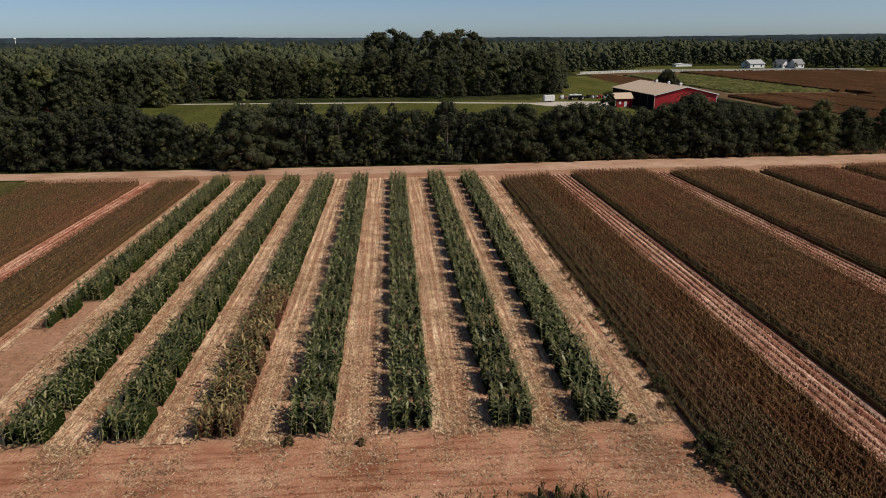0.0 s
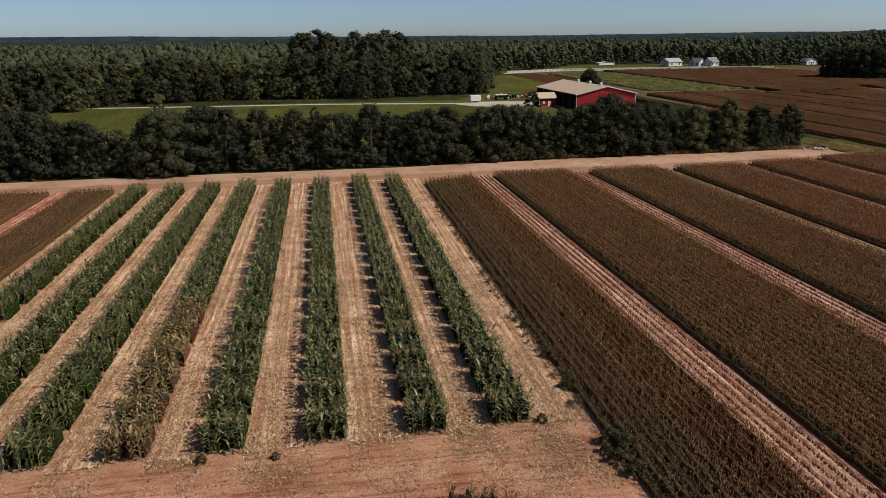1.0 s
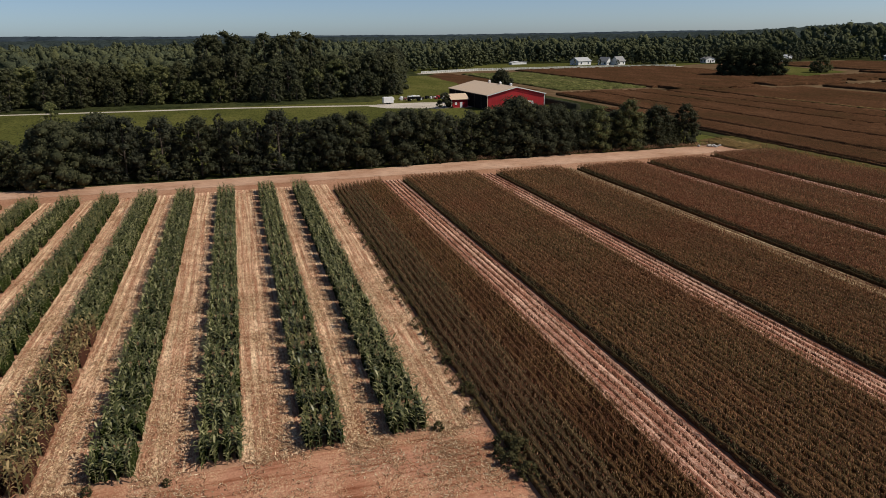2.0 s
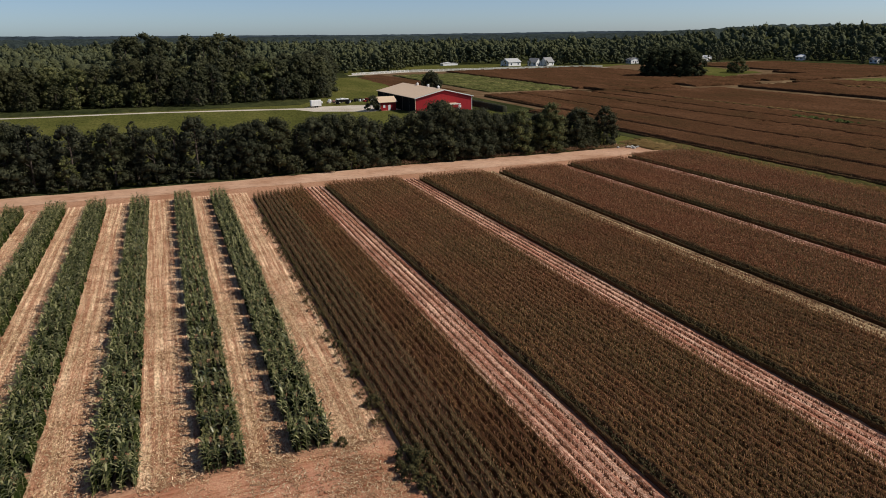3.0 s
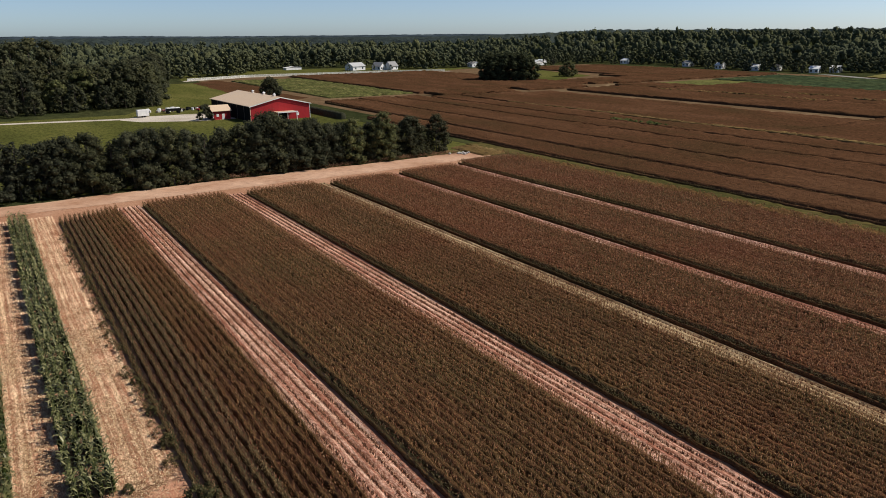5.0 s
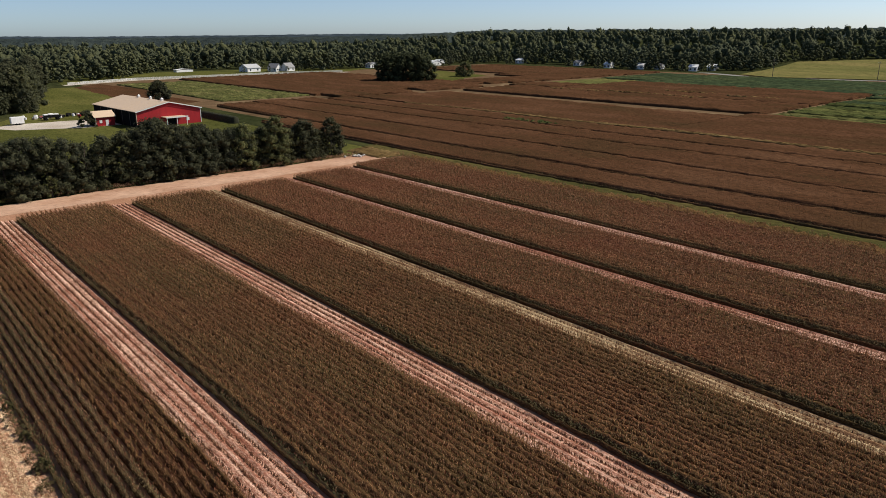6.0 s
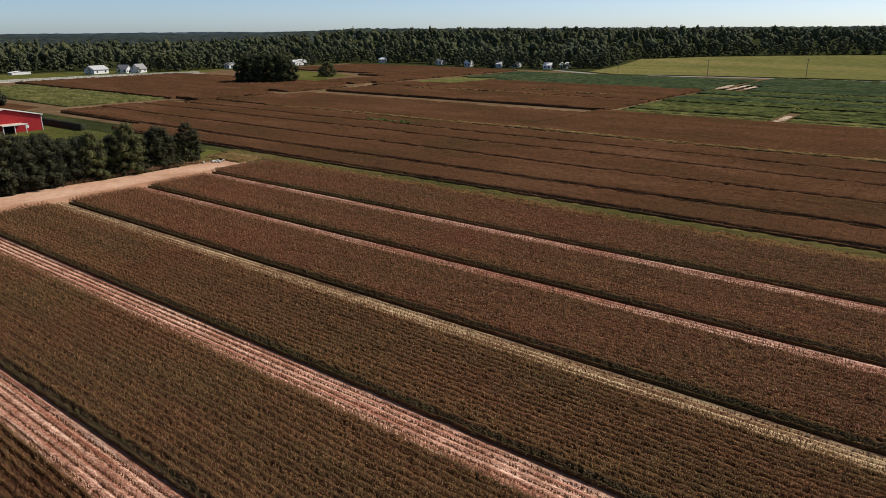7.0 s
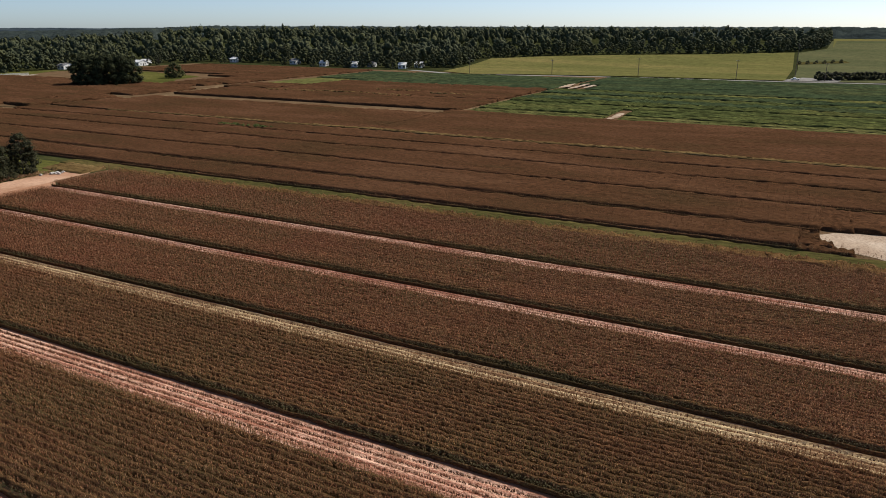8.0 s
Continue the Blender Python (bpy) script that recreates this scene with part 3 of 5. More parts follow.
# ---- crops ----
def ribbon(az, h0, length, width, rise, droop, sections=(0.0, 0.45, 0.8)):
    """A leaf: pairs of points narrowing to a tip."""
    V, c, s = [], math.cos(az), math.sin(az)
    for i, q in enumerate(list(sections) + [1.0]):
        r, z = length * q * (1 - 0.15 * q), h0 + rise * q - droop * q * q
        if q == 1.0:
            V.append((r * c, r * s, z))
        else:
            w = width * (0.55, 1.0, 0.7)[min(i, 2)] / 2
            V += [(r * c - w * s, r * s + w * c, z), (r * c + w * s, r * s - w * c, z)]
    F, k = [], len(sections)
    for i in range(k - 1):
        a = 2 * i
        F += [(a, a + 1, a + 3), (a, a + 3, a + 2)]
    F.append((2 * k - 2, 2 * k - 1, 2 * k))
    return V, F


def join(pieces):
    V, F, M = [], [], []
    for v, f, m in pieces:
        o = len(V)
        V += v
        F += [tuple(i + o for i in t) for t in f]
        M += [m] * len(f)
    return np.array(V), np.array(F), np.array(M)


def spike(x, y, z0, z1, r, tip=(0, 0)):
    V = [(x + r * math.cos(a), y + r * math.sin(a), z0) for a in (0, 2.1, 4.2)] + [(x + tip[0], y + tip[1], z1)]
    return V, [(0, 1, 3), (1, 2, 3), (2, 0, 3)]


def head(z0, z1, r, lean):
    zm = z0 + 0.45 * (z1 - z0)
    V = [(0, 0, z0)] + [(lean * 0.5 + r * math.cos(a), r * math.sin(a), zm) for a in (0, 2.1, 4.2)] + [(lean, 0, z1)]
    return V, [(0, 2, 1), (0, 3, 2), (0, 1, 3), (1, 2, 4), (2, 3, 4), (3, 1, 4)]


def corn_plant(r, tall=2.25):
    pieces = [(*spike(0, 0, 0, tall * 0.93, 0.022), 1)]
    az = r.uniform(0, 6.28)
    for i in range(9):
        az += math.pi + r.uniform(-0.6, 0.6)
        pieces.append((*ribbon(az, tall * (0.14 + 0.082 * i), r.uniform(0.38, 0.7), r.uniform(0.1, 0.16), r.uniform(0.4, 0.78), r.uniform(0.3, 0.85), (0.0, 0.5)), 0))
    return join(pieces)


def blade(az, h0, length, width, rise, droop):
    """A small bent leaf of two triangles."""
    c, q = math.cos(az), math.sin(az)
    m, w = 0.45 * length, width / 2
    zm = h0 + rise * 0.7
    V = [(0.02 * c, 0.02 * q, h0), (m * c - w * q, m * q + w * c, zm), (m * c + w * q, m * q - w * c, zm), (length * c, length * q, h0 + rise - droop)]
    return V, [(0, 2, 1), (1, 2, 3)]


def sorghum_plant(r, tall=1.1, wide=1.0, leaves=8, low=0.2, upright=0.0):
    pieces, az = [], r.uniform(0, 6.28)
    for i in range(leaves):
        az += 2.4 + r.uniform(-0.5, 0.5)
        pieces.append((*blade(az, tall * (low + (0.82 - low) * i / leaves), r.uniform(0.28, 0.46) * wide, r.uniform(0.06, 0.1) * wide, r.uniform(0.18, 0.34) + 0.16 * upright, r.uniform(0.05, 0.4) * (1 - 0.6 * upright)), 0))
    pieces.append((*head(tall * 0.84, tall * r.uniform(1.0, 1.1), 0.045 * wide, r.uniform(-0.06, 0.06)), 1))
    return join(pieces)


def row_mesh(name, protos, length, step, seed, mats, side=0.07, alley=0.0, size=(0.82, 1.16), body=None):
    """Plants along +y from 0 to length. alley: a gap comes every so many metres. body: half width, height and step of
    the closed mass of lower leaves, whose dark colour in corn stands for inner shade.
    """
    r = np.random.default_rng(seed)
    ys = np.arange(0.1, length, step) + r.uniform(-0.35, 0.35, len(np.arange(0.1, length, step))) * step
    if alley:
        ys = ys[(ys % alley) < alley - 0.8]
    ys = ys[r.random(len(ys)) > 0.03]
    pick = r.integers(0, len(protos), len(ys))
    slow = 1 + 0.04 * np.sin(ys * r.uniform(0.15, 0.3) + seed) + 0.04 * np.sin(ys * r.uniform(0.6, 1.1) + 2 * seed)
    Vs, Fs, Ms, base = [], [], [], 0
    for k, (V, F, M) in enumerate(protos):
        y = ys[pick == k]
        n = len(y)
        if not n:
            continue
        a, s = r.uniform(0, 6.283, n), r.uniform(*size, n) * slow[pick == k]
        ca, sa = np.cos(a)[:, None] * s[:, None], np.sin(a)[:, None] * s[:, None]
        lean = r.normal(0, 0.07, (n, 2))
        X = ca * V[:, 0] - sa * V[:, 1] + r.normal(0, side, n)[:, None] + lean[:, :1] * V[:, 2]
        Y = sa * V[:, 0] + ca * V[:, 1] + y[:, None] + lean[:, 1:] * V[:, 2]
        Z = s[:, None] * V[:, 2] + 0 * X
        Vs.append(np.stack([X, Y, np.maximum(Z, 0.0)], -1).reshape(-1, 3))
        Fs.append((F[None] + (base + np.arange(n) * len(V))[:, None, None]).reshape(-1, 3))
        Ms.append(np.tile(M, n))
        base += n * len(V)
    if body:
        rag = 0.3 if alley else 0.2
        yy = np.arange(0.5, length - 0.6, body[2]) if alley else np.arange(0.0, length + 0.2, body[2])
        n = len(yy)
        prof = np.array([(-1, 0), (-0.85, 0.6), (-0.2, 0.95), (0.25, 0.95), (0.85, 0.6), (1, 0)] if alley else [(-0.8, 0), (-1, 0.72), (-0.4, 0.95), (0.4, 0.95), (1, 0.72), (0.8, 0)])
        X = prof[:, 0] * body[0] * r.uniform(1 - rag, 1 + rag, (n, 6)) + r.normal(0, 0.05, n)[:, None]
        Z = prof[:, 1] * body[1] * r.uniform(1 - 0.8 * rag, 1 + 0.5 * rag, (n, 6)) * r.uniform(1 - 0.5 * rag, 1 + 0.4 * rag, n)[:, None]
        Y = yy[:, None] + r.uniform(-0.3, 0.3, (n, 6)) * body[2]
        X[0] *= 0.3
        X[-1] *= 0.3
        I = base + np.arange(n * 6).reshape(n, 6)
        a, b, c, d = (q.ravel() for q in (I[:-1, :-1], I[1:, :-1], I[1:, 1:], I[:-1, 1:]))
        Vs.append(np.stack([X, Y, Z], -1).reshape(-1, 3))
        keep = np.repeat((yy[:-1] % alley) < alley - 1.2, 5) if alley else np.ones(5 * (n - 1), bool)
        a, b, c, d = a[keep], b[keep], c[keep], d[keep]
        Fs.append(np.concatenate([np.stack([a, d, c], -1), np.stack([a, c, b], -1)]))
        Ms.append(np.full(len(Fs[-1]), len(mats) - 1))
    return mesh_of(name, np.concatenate(Vs), np.concatenate(Fs), mats, np.concatenate(Ms))


corn_protos = [corn_plant(random.Random(i), 2.15 + 0.05 * i) for i in range(6)]


def corn_strip(k, xc, y0):
    """Four rows of standing corn; parts of some strips have dried."""
    runs = [(y0, CORN_END, M_CORN)]
    note = "tall green corn in a four-row strip on litter-strewn soil"
    if k == 3:
        runs = [(y0, 69.0, M_CORN_DRY), (69.0, CORN_END, M_CORN)]
        note = "corn strip, green with a dried yellow-brown end"
    elif k == 2:
        runs = [(y0, CORN_END, M_CORN_OLIVE)]
        note = "corn strip turning olive and yellow"
    elif k == 6:
        runs = [(y0, 62.0, M_CORN_OLIVE), (62.0, CORN_END, M_CORN)]
        note = "green corn strip with a thinner dull end"
    elif k == 0:
        runs = [(y0, CORN_END, M_CORN_OLIVE)]
        note = "shorter strip of green corn behind a bare patch"
    st = thing("corn_strip", (xc, y0, 0), note, "corn strip", "corn strips")
    for a, b, m in runs:
        # The inner mass is kept dark to paint shade inside the rows.
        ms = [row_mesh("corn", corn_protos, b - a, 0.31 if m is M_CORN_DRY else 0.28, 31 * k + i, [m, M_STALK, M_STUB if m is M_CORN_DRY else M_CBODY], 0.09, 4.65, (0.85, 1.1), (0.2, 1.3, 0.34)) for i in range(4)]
        for i in range(4):
            ob = tagged(part("corn", ms[i], None, st), kind="stuff")
            ob.matrix_local = pose(-1.14 + 0.76 * i, a - y0, 0)
        if k == 0:  # the outer rows begin further south
            for i, more in ((0, 7.0), (1, 4.6)):
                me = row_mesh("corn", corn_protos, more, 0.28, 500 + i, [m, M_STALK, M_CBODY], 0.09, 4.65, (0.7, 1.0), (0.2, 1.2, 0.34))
                tagged(part("corn", me, None, st), kind="stuff").matrix_local = pose(-1.14 + 0.76 * i, -more, 0)
    return st


for k, (xc, y0) in enumerate(CORN):
    corn_strip(k, xc, y0)

near_protos = [sorghum_plant(random.Random(40 + i), 1.1 + 0.04 * i, 0.6, 4, 0.5, 1.0) for i in range(7)]
slim_protos = [sorghum_plant(random.Random(50 + i), 1.12 + 0.05 * i, 0.68) for i in range(6)]
far_protos = [sorghum_plant(random.Random(60 + i), 1.12 + 0.05 * i, 0.85, 4, 0.5, 1.0) for i in range(5)]


outer_protos = [sorghum_plant(random.Random(140 + i), 1.12 + 0.05 * i, 0.85, 8, 0.15, 0.7) for i in range(5)]


def sorghum_plot(x0, x1, y0, y1, protos, step, seed, label, name="sorghum_plot", lodged=99, ripe=M_SLEAF, slant=0.0):
    """Rows along y; those from number lodged on have leaned over and yellowed."""
    plot = thing(name, (x0, y0, 0), label, "sorghum plot", "sorghum plots")
    n, length, r = int(round((x1 - x0) / 0.76)) + 1, y1 - y0, random.Random(seed)
    mass = (0.13, 0.7, 0.6) if 0 < lodged < 99 else (0.27, 0.74, 0.5) if step < 0.14 else (0.31, 0.82, 0.7)
    kinds = [row_mesh("sorghum", protos, length, step, seed + i, [M_SGREY if 0 < lodged < 99 else ripe, M_SHEAD, M_SBODY], 0.06, size=(0.9, 1.12), body=mass) for i in range(5)]
    worn = [row_mesh("sorghum", protos, length, step, seed + 11 + i, [M_SYELLOW, M_SHEAD, M_SBODY], 0.1, size=(0.82, 1.14), body=mass) for i in range(3)] if lodged < n else []
    edge = row_mesh("sorghum", outer_protos, length, max(min(step, 0.4), 0.2), seed + 9, [M_SEDGE, M_SHEAD, M_SBODY], 0.12, size=(0.75, 1.0), body=(0.12, 0.6 * mass[1], 0.9))
    for i in range(n):
        me = edge if i == 0 else r.choice(worn) if i >= lodged else kinds[i % 5]
        ob = tagged(part("sorghum", me, None, plot, "greener outer row" if me is edge else ""), kind="stuff")
        ob.matrix_local = pose(0.76 * i, (length if (i // 5) % 2 else 0) - max(0.0, slant * (1 - i / (n - 1))), 0, 0, 0, 180 if (i // 5) % 2 else 0)
    return plot


for k, (x0, x1, y0, y1) in enumerate(BLOCKS):
    sorghum_plot(x0, x1, y0, y1, slim_protos if k == 0 else near_protos if k < 3 else far_protos, (0.16, 0.1, 0.11, 0.16, 0.2, 0.22)[k], 100 + 20 * k,
                 "ripe rust-brown sorghum in close rows" if k else "dark sorghum in open rows beside the corn", lodged=7 if k == 0 else 99, ripe=M_SRED if k > 2 else M_SLEAF, slant=4.0 if k == 0 else 0.0)
sorghum_plot(-42.9, -36.1, 58, 131.0, far_protos, 0.34, 300, "dull olive and reddish sorghum in a narrow plot", ripe=M_SGREY)
sorghum_plot(-66.0, -47.0, 76, 131.5, far_protos, 0.46, 330, "dull olive-brown sorghum beside the grass", ripe=M_SGREY)
SOUTH_EDGE = thing("sorghum_plot", (-14.0, 22.0, 0), "dark green weedy edge of the next sorghum plot", "sorghum plot", "sorghum plots")
for i in range(34):
    x = 0.76 * i + random.Random(900 + i).uniform(-0.2, 0.2)
    short = -0.5 if 28 < i < 33 else 0.3
    tagged(part("sorghum", row_mesh("sorghum", outer_protos, 12.2 - short - random.Random(950 + i).uniform(0, 0.6), 0.15, 360 + i, [M_SEDGE, M_SHEAD, M_CBODY], 0.14, size=(0.75, 1.1), body=(0.2, 0.7, 0.6)), None, SOUTH_EDGE), kind="stuff").matrix_local = pose(x, 0, 0)


tuft_protos = [sorghum_plant(random.Random(70 + i), 1.2 + 0.05 * i, 1.3, 3) for i in range(4)]
for i, (x0, x1, y0, y1, step) in enumerate(((132.4, 143.2, -17.5, 190, 0.85), (145.5, 161.6, -20.5, 190, 1.0), (164, 180.6, -45, 220, 1.5), (183, 195.4, -45, 220, 1.9))):
    for j in range(int((x1 - x0) / 0.76) + 1):
        me = row_mesh("sorghum_row", tuft_protos, y1 - y0, step, 860 + 40 * i + j, [M_TUFT, M_TUFT], 0.08, size=(0.9, 1.12))
        ob = tagged(new("sorghum_row", me), "rust-brown sorghum heads in a far plot's row", "crop row", "far crop rows", "stuff")
        ob.matrix_world = pose(x0 + 0.76 * j, y0, 0)


# weeds spreading into the grass strip
for i, (x0, s, m) in enumerate(((123.2, 0.8, M_SLEAF), (123.9, 0.72, M_SYELLOW), (124.6, 0.62, M_SYELLOW), (125.4, 0.5, M_SYELLOW), (126.3, 0.32, M_SYELLOW), (130.9, 0.6, M_SEDGE))):
    ob = tagged(new("weed_row", row_mesh("weed_row", far_protos, 180.0, 0.55, 820 + i, [m, M_SHEAD, M_SBODY], 0.4, size=(0.7 * s, 1.9 * s))), "brownish weeds along the grass strip", "weeds", "weed rows", "stuff")
    ob.matrix_world = pose(x0, -40, 0)


# tufts round the sandy patch
for i, (xa, xb, y, s) in enumerate(((138, 143.5, -19.4, 0.7), (134.5, 140, -21.6, 0.6), (132, 137, -23.6, 0.6), (131.5, 135, -25.6, 0.6), (131, 133.6, -27.6, 0.6), (131, 133.4, -29.8, 0.5), (145.4, 149, -23, 0.6), (147, 150, -27.5, 0.6))):
    ob = tagged(new("weed_row", row_mesh("weed_row", far_protos, xb - xa, 0.22, 840 + i, [M_SYELLOW, M_SHEAD, M_SBODY], 0.5, size=(0.4 * s, 1.3 * s))), "brownish weeds round a bare sandy patch", "weeds", "weed rows", "stuff")
    ob.matrix_world = pose(xb, y, 0, 0, 0, 90)


# green outer rows of the far plots
for x0, y0, y1 in ((131.9, -18, 232), (144.9, -20, 300), (163.5, -60, 304), (182.5, -60, 302), (197.3, -60, 292), (214.6, -60, 282)):
    tall = 0.6 if x0 < 140 else 0.85
    me = row_mesh("sorghum", far_protos, y1 - y0, 0.7, int(x0), [M_SLEAF, M_SHEAD, M_SBODY], 0.05, size=(0.85 * tall, 1.05 * tall), body=(0.22, 0.9 * tall, 1.2))
    ob = tagged(new("field_edge_sorghum", me), "greener outer row along a far sorghum plot", "crop row", "far crop rows", "stuff")
    ob.matrix_world = pose(x0, y0, 0)


# ---- cut stubble ----
def stub_plant(r):
    pieces = []
    for i in range(3):
        pieces.append((*spike(r.uniform(-0.04, 0.04), r.uniform(-0.04, 0.04), 0.04, r.uniform(0.2, 0.38), 0.034, (r.uniform(-0.06, 0.06), r.uniform(-0.06, 0.06))), 0))
    pieces.append((*ribbon(r.uniform(0, 6.28), 0.12, r.uniform(0.2, 0.34), 0.07, 0.06, 0.13, (0.0, 0.5)), 0))
    return join(pieces)


stub_protos = [stub_plant(random.Random(80 + i)) for i in range(5)]
for k in range(5):
    xa, xb = BLOCKS[k][1] + 0.76, BLOCKS[k + 1][0] - 1.12
    y0 = max(BLOCKS[k][2], BLOCKS[k + 1][2])
    lane = thing("stubble_lane", (xa, y0, 0.06), "rows of short cut stubble on pale reddish soil", "stubble", "stubble lanes")
    n = max(2, int(round((xb - xa) / 0.76)) + 1)
    for i in range(n):
        me = row_mesh("stubble", stub_protos, 131.5 - y0, 0.15 if k < 2 else 0.32, 700 + 10 * k + i, [M_STUB], 0.05, size=(0.7, 1.5))
        tagged(part("stubble", me, None, lane), kind="stuff").matrix_local = pose((xb - xa) * i / (n - 1), 0, 0)


# ---- trees ----
def cards(centres, radii, n, size, r, squash=0.8):
    """Leaf sprays: small bent diamonds set round a number of clumps, as pairs of triangles."""
    w = radii ** 2
    pick = r.choice(len(centres), n, p=w / w.sum())
    d = r.normal(0, 1, (n, 3))
    d /= np.linalg.norm(d, axis=1)[:, None]
    d[:, 2] = np.where(d[:, 2] < -0.35, -d[:, 2], d[:, 2])
    rad = radii[pick] * r.uniform(0.5, 1.25, n)
    P = centres[pick] + d * rad[:, None] * np.array([1, 1, squash])
    nrm = d + r.normal(0, 0.5, (n, 3)) + np.array([0, 0, 0.35])
    nrm /= np.linalg.norm(nrm, axis=1)[:, None]
    t = np.cross(nrm, r.normal(0, 1, (n, 3)))
    t /= np.linalg.norm(t, axis=1)[:, None]
    b = np.cross(nrm, t)
    s = (size * r.uniform(0.6, 1.35, n))[:, None]
    bend = nrm * s * r.uniform(-0.35, 0.1, n)[:, None]
    V = np.stack([P - t * s, P - b * s * 0.62 + bend, P + t * s, P + b * s * 0.62 + bend], 1).reshape(-1, 3)
    Q = np.arange(4 * n).reshape(n, 4)
    return V, np.concatenate([Q[:, [0, 1, 2]], Q[:, [0, 2, 3]]])


def lobe_proto(level):
    bm = bmesh.new()
    bmesh.ops.create_icosphere(bm, subdivisions=level, radius=1.0)
    V = np.array([v.co[:] for v in bm.verts])
    F = np.array([[v.index for v in f.verts] for f in bm.faces])
    bm.free()
    return V, F


LOBE = lobe_proto(1)


def lobed_woods(name, places, label, seed, sprays=22):
    """Far crowns, each of several uneven lobes with leaf sprays on them, as one object; x, y, height, width, lobes for each."""
    r = np.random.default_rng(seed)
    Vs, Fs, base, Qs = [], [], 0, []
    for x, y, tall, wide, k in places:
        z0 = float(hill(x, y))
        for i in range(k):
            a, q = r.uniform(0, 6.28), (i + 0.5) / k
            out = wide * (0.0 if i == 0 else 0.3 * (1.3 - q) ** 0.4)
            c = np.array([x + out * math.cos(a), y + out * math.sin(a), z0 + tall * (0.36 if i == 0 else 0.42 + 0.32 * q)])
            rad = (np.array([wide * 0.34, wide * 0.34, tall * 0.4]) if i == 0 else np.array([wide * 0.24, wide * 0.24, tall * 0.2])) * r.uniform(0.75, 1.2, 3)
            Vs.append(c + LOBE[0] * rad * (1 + r.uniform(-0.42, 0.28, len(LOBE[0])))[:, None])
            Fs.append(LOBE[1] + base)
            base += len(LOBE[0])
            if sprays:
                d = r.normal(0, 1, (sprays // k, 3))
                d /= np.linalg.norm(d, axis=1)[:, None]
                d[:, 2] = np.abs(d[:, 2])
                Q, _ = cards(c + d * rad, np.full(len(d), 0.45), len(d) * 2, 0.95, r)
                Qs.append(Q)
    V, F = np.concatenate(Vs), np.concatenate(Fs)
    if Qs:
        Q = np.concatenate(Qs)
        T = np.arange(len(Q)).reshape(-1, 4) + len(V)
        V, F = np.concatenate([V, Q]), np.concatenate([F, T[:, [0, 1, 2]], T[:, [0, 2, 3]]])
    return tagged(new(name, mesh_of(name, V, F, [M_FARWOOD], None, True)), label, "woods", kind="stuff")


def tree_meshes(seed, tall, wide, n, size, form="round", clumps=40, core=0.66):
    """The trunk with limbs, and the crown, of one kind of tree."""
    r = np.random.default_rng(seed)
    lo = {"bushy": 0.05, "cedar": 0.04}.get(form, 0.16)
    cs, rs = [], []
    for i in range(clumps):
        q = (i + r.random()) / clumps
        z = tall * (lo + (0.92 - lo) * q)
        if form == "cedar":
            reach = wide / 2 * (1.0 - 0.88 * q)
        elif form == "bushy":
            reach = wide / 2 * (1 - 0.72 * q ** 3.2)
        else:
            reach = wide / 2 * math.sin(math.pi * min(1, 0.22 + 0.7 * q)) ** 0.6
        reach *= r.uniform(0.35, 0.95) ** 0.6
        a = i * 2.4 + r.uniform(-0.9, 0.9)
        cs.append((reach * math.cos(a), reach * math.sin(a), z))
        rs.append(wide * (0.11 * (1 - 0.65 * q) if form == "cedar" else 0.158 * (1 - 0.15 * q)) * r.uniform(0.65, 1.25))
    cs.append((0, 0, tall * 0.91))
    rs.append(wide * (0.05 if form == "cedar" else 0.14))
    cs, rs = np.array(cs), np.array(rs)
    V, F = cards(cs, rs, n, size, r)
    Vs, Fs, base = [V], [F], len(V)
    for c, q in zip(cs, rs):
        Vs.append(c + LOBE[0] * q * core * np.array([1, 1, 0.85]) * (1 + r.uniform(-0.32, 0.2, len(LOBE[0])))[:, None])
        Fs.append(LOBE[1] + base)
        base += len(LOBE[0])
    V, F = np.concatenate(Vs), np.concatenate(Fs)
    V[:, 2] = np.maximum(V[:, 2], 0.12)
    bm = bmesh.new()
    top = tall * 0.82
    tube(bm, (0, 0, -0.3), (0.1, 0.05, top * 0.5), 0.02 * tall, 0.013 * tall, 6)
    tube(bm, (0.1, 0.05, top * 0.5), (0, 0, top), 0.013 * tall, 0.003 * tall, 5)
    for i in range(0, len(cs), 5):
        z0 = min(cs[i][2] * 0.7, top * 0.8)
        tube(bm, (0.05, 0.02, z0), cs[i], 0.006 * tall, 0.002 * tall, 3)
    return from_bm("trunk", bm, M_BARK), (V, F)


def tree_kind(seed, tall, wide, n, size, form, mat, clumps=22, core=0.66):
    trunk, (V, F) = tree_meshes(seed, tall, wide, n, size, form, clumps, core)
    return trunk, mesh_of("crown", V, F, [mat], None, True), V, F


def grove(name, places, label):
    """Many far trees as one: kind, x, y, size, turn in degrees for each."""
    Vs, Fs, base = [], [], 0
    for kind, x, y, s, t in places:
        Fs.append(kind[3] + base)
        base += len(kind[2])
        c, q = math.cos(radians(t)) * s, math.sin(radians(t)) * s
        V = kind[2]
        Vs.append(np.stack([c * V[:, 0] - q * V[:, 1] + x, q * V[:, 0] + c * V[:, 1] + y, s * V[:, 2] + float(hill(x, y))], -1))
    V = np.concatenate(Vs)
    return tagged(new(name, mesh_of(name, V, np.concatenate(Fs), [places[0][0][1].materials[0]], None, True)), label, "woods", kind="stuff")


def plant_tree(kind, x, y, label, group, scale=1.0, turn=0.0, name="tree"):
    ob = thing(name, (x, y, float(hill(x, y))), label, "tree", group, turn)
    ob.scale = (scale, scale, scale)
    part("trunk", kind[0], None, ob)
    part("crown", kind[1], None, ob)
    return ob


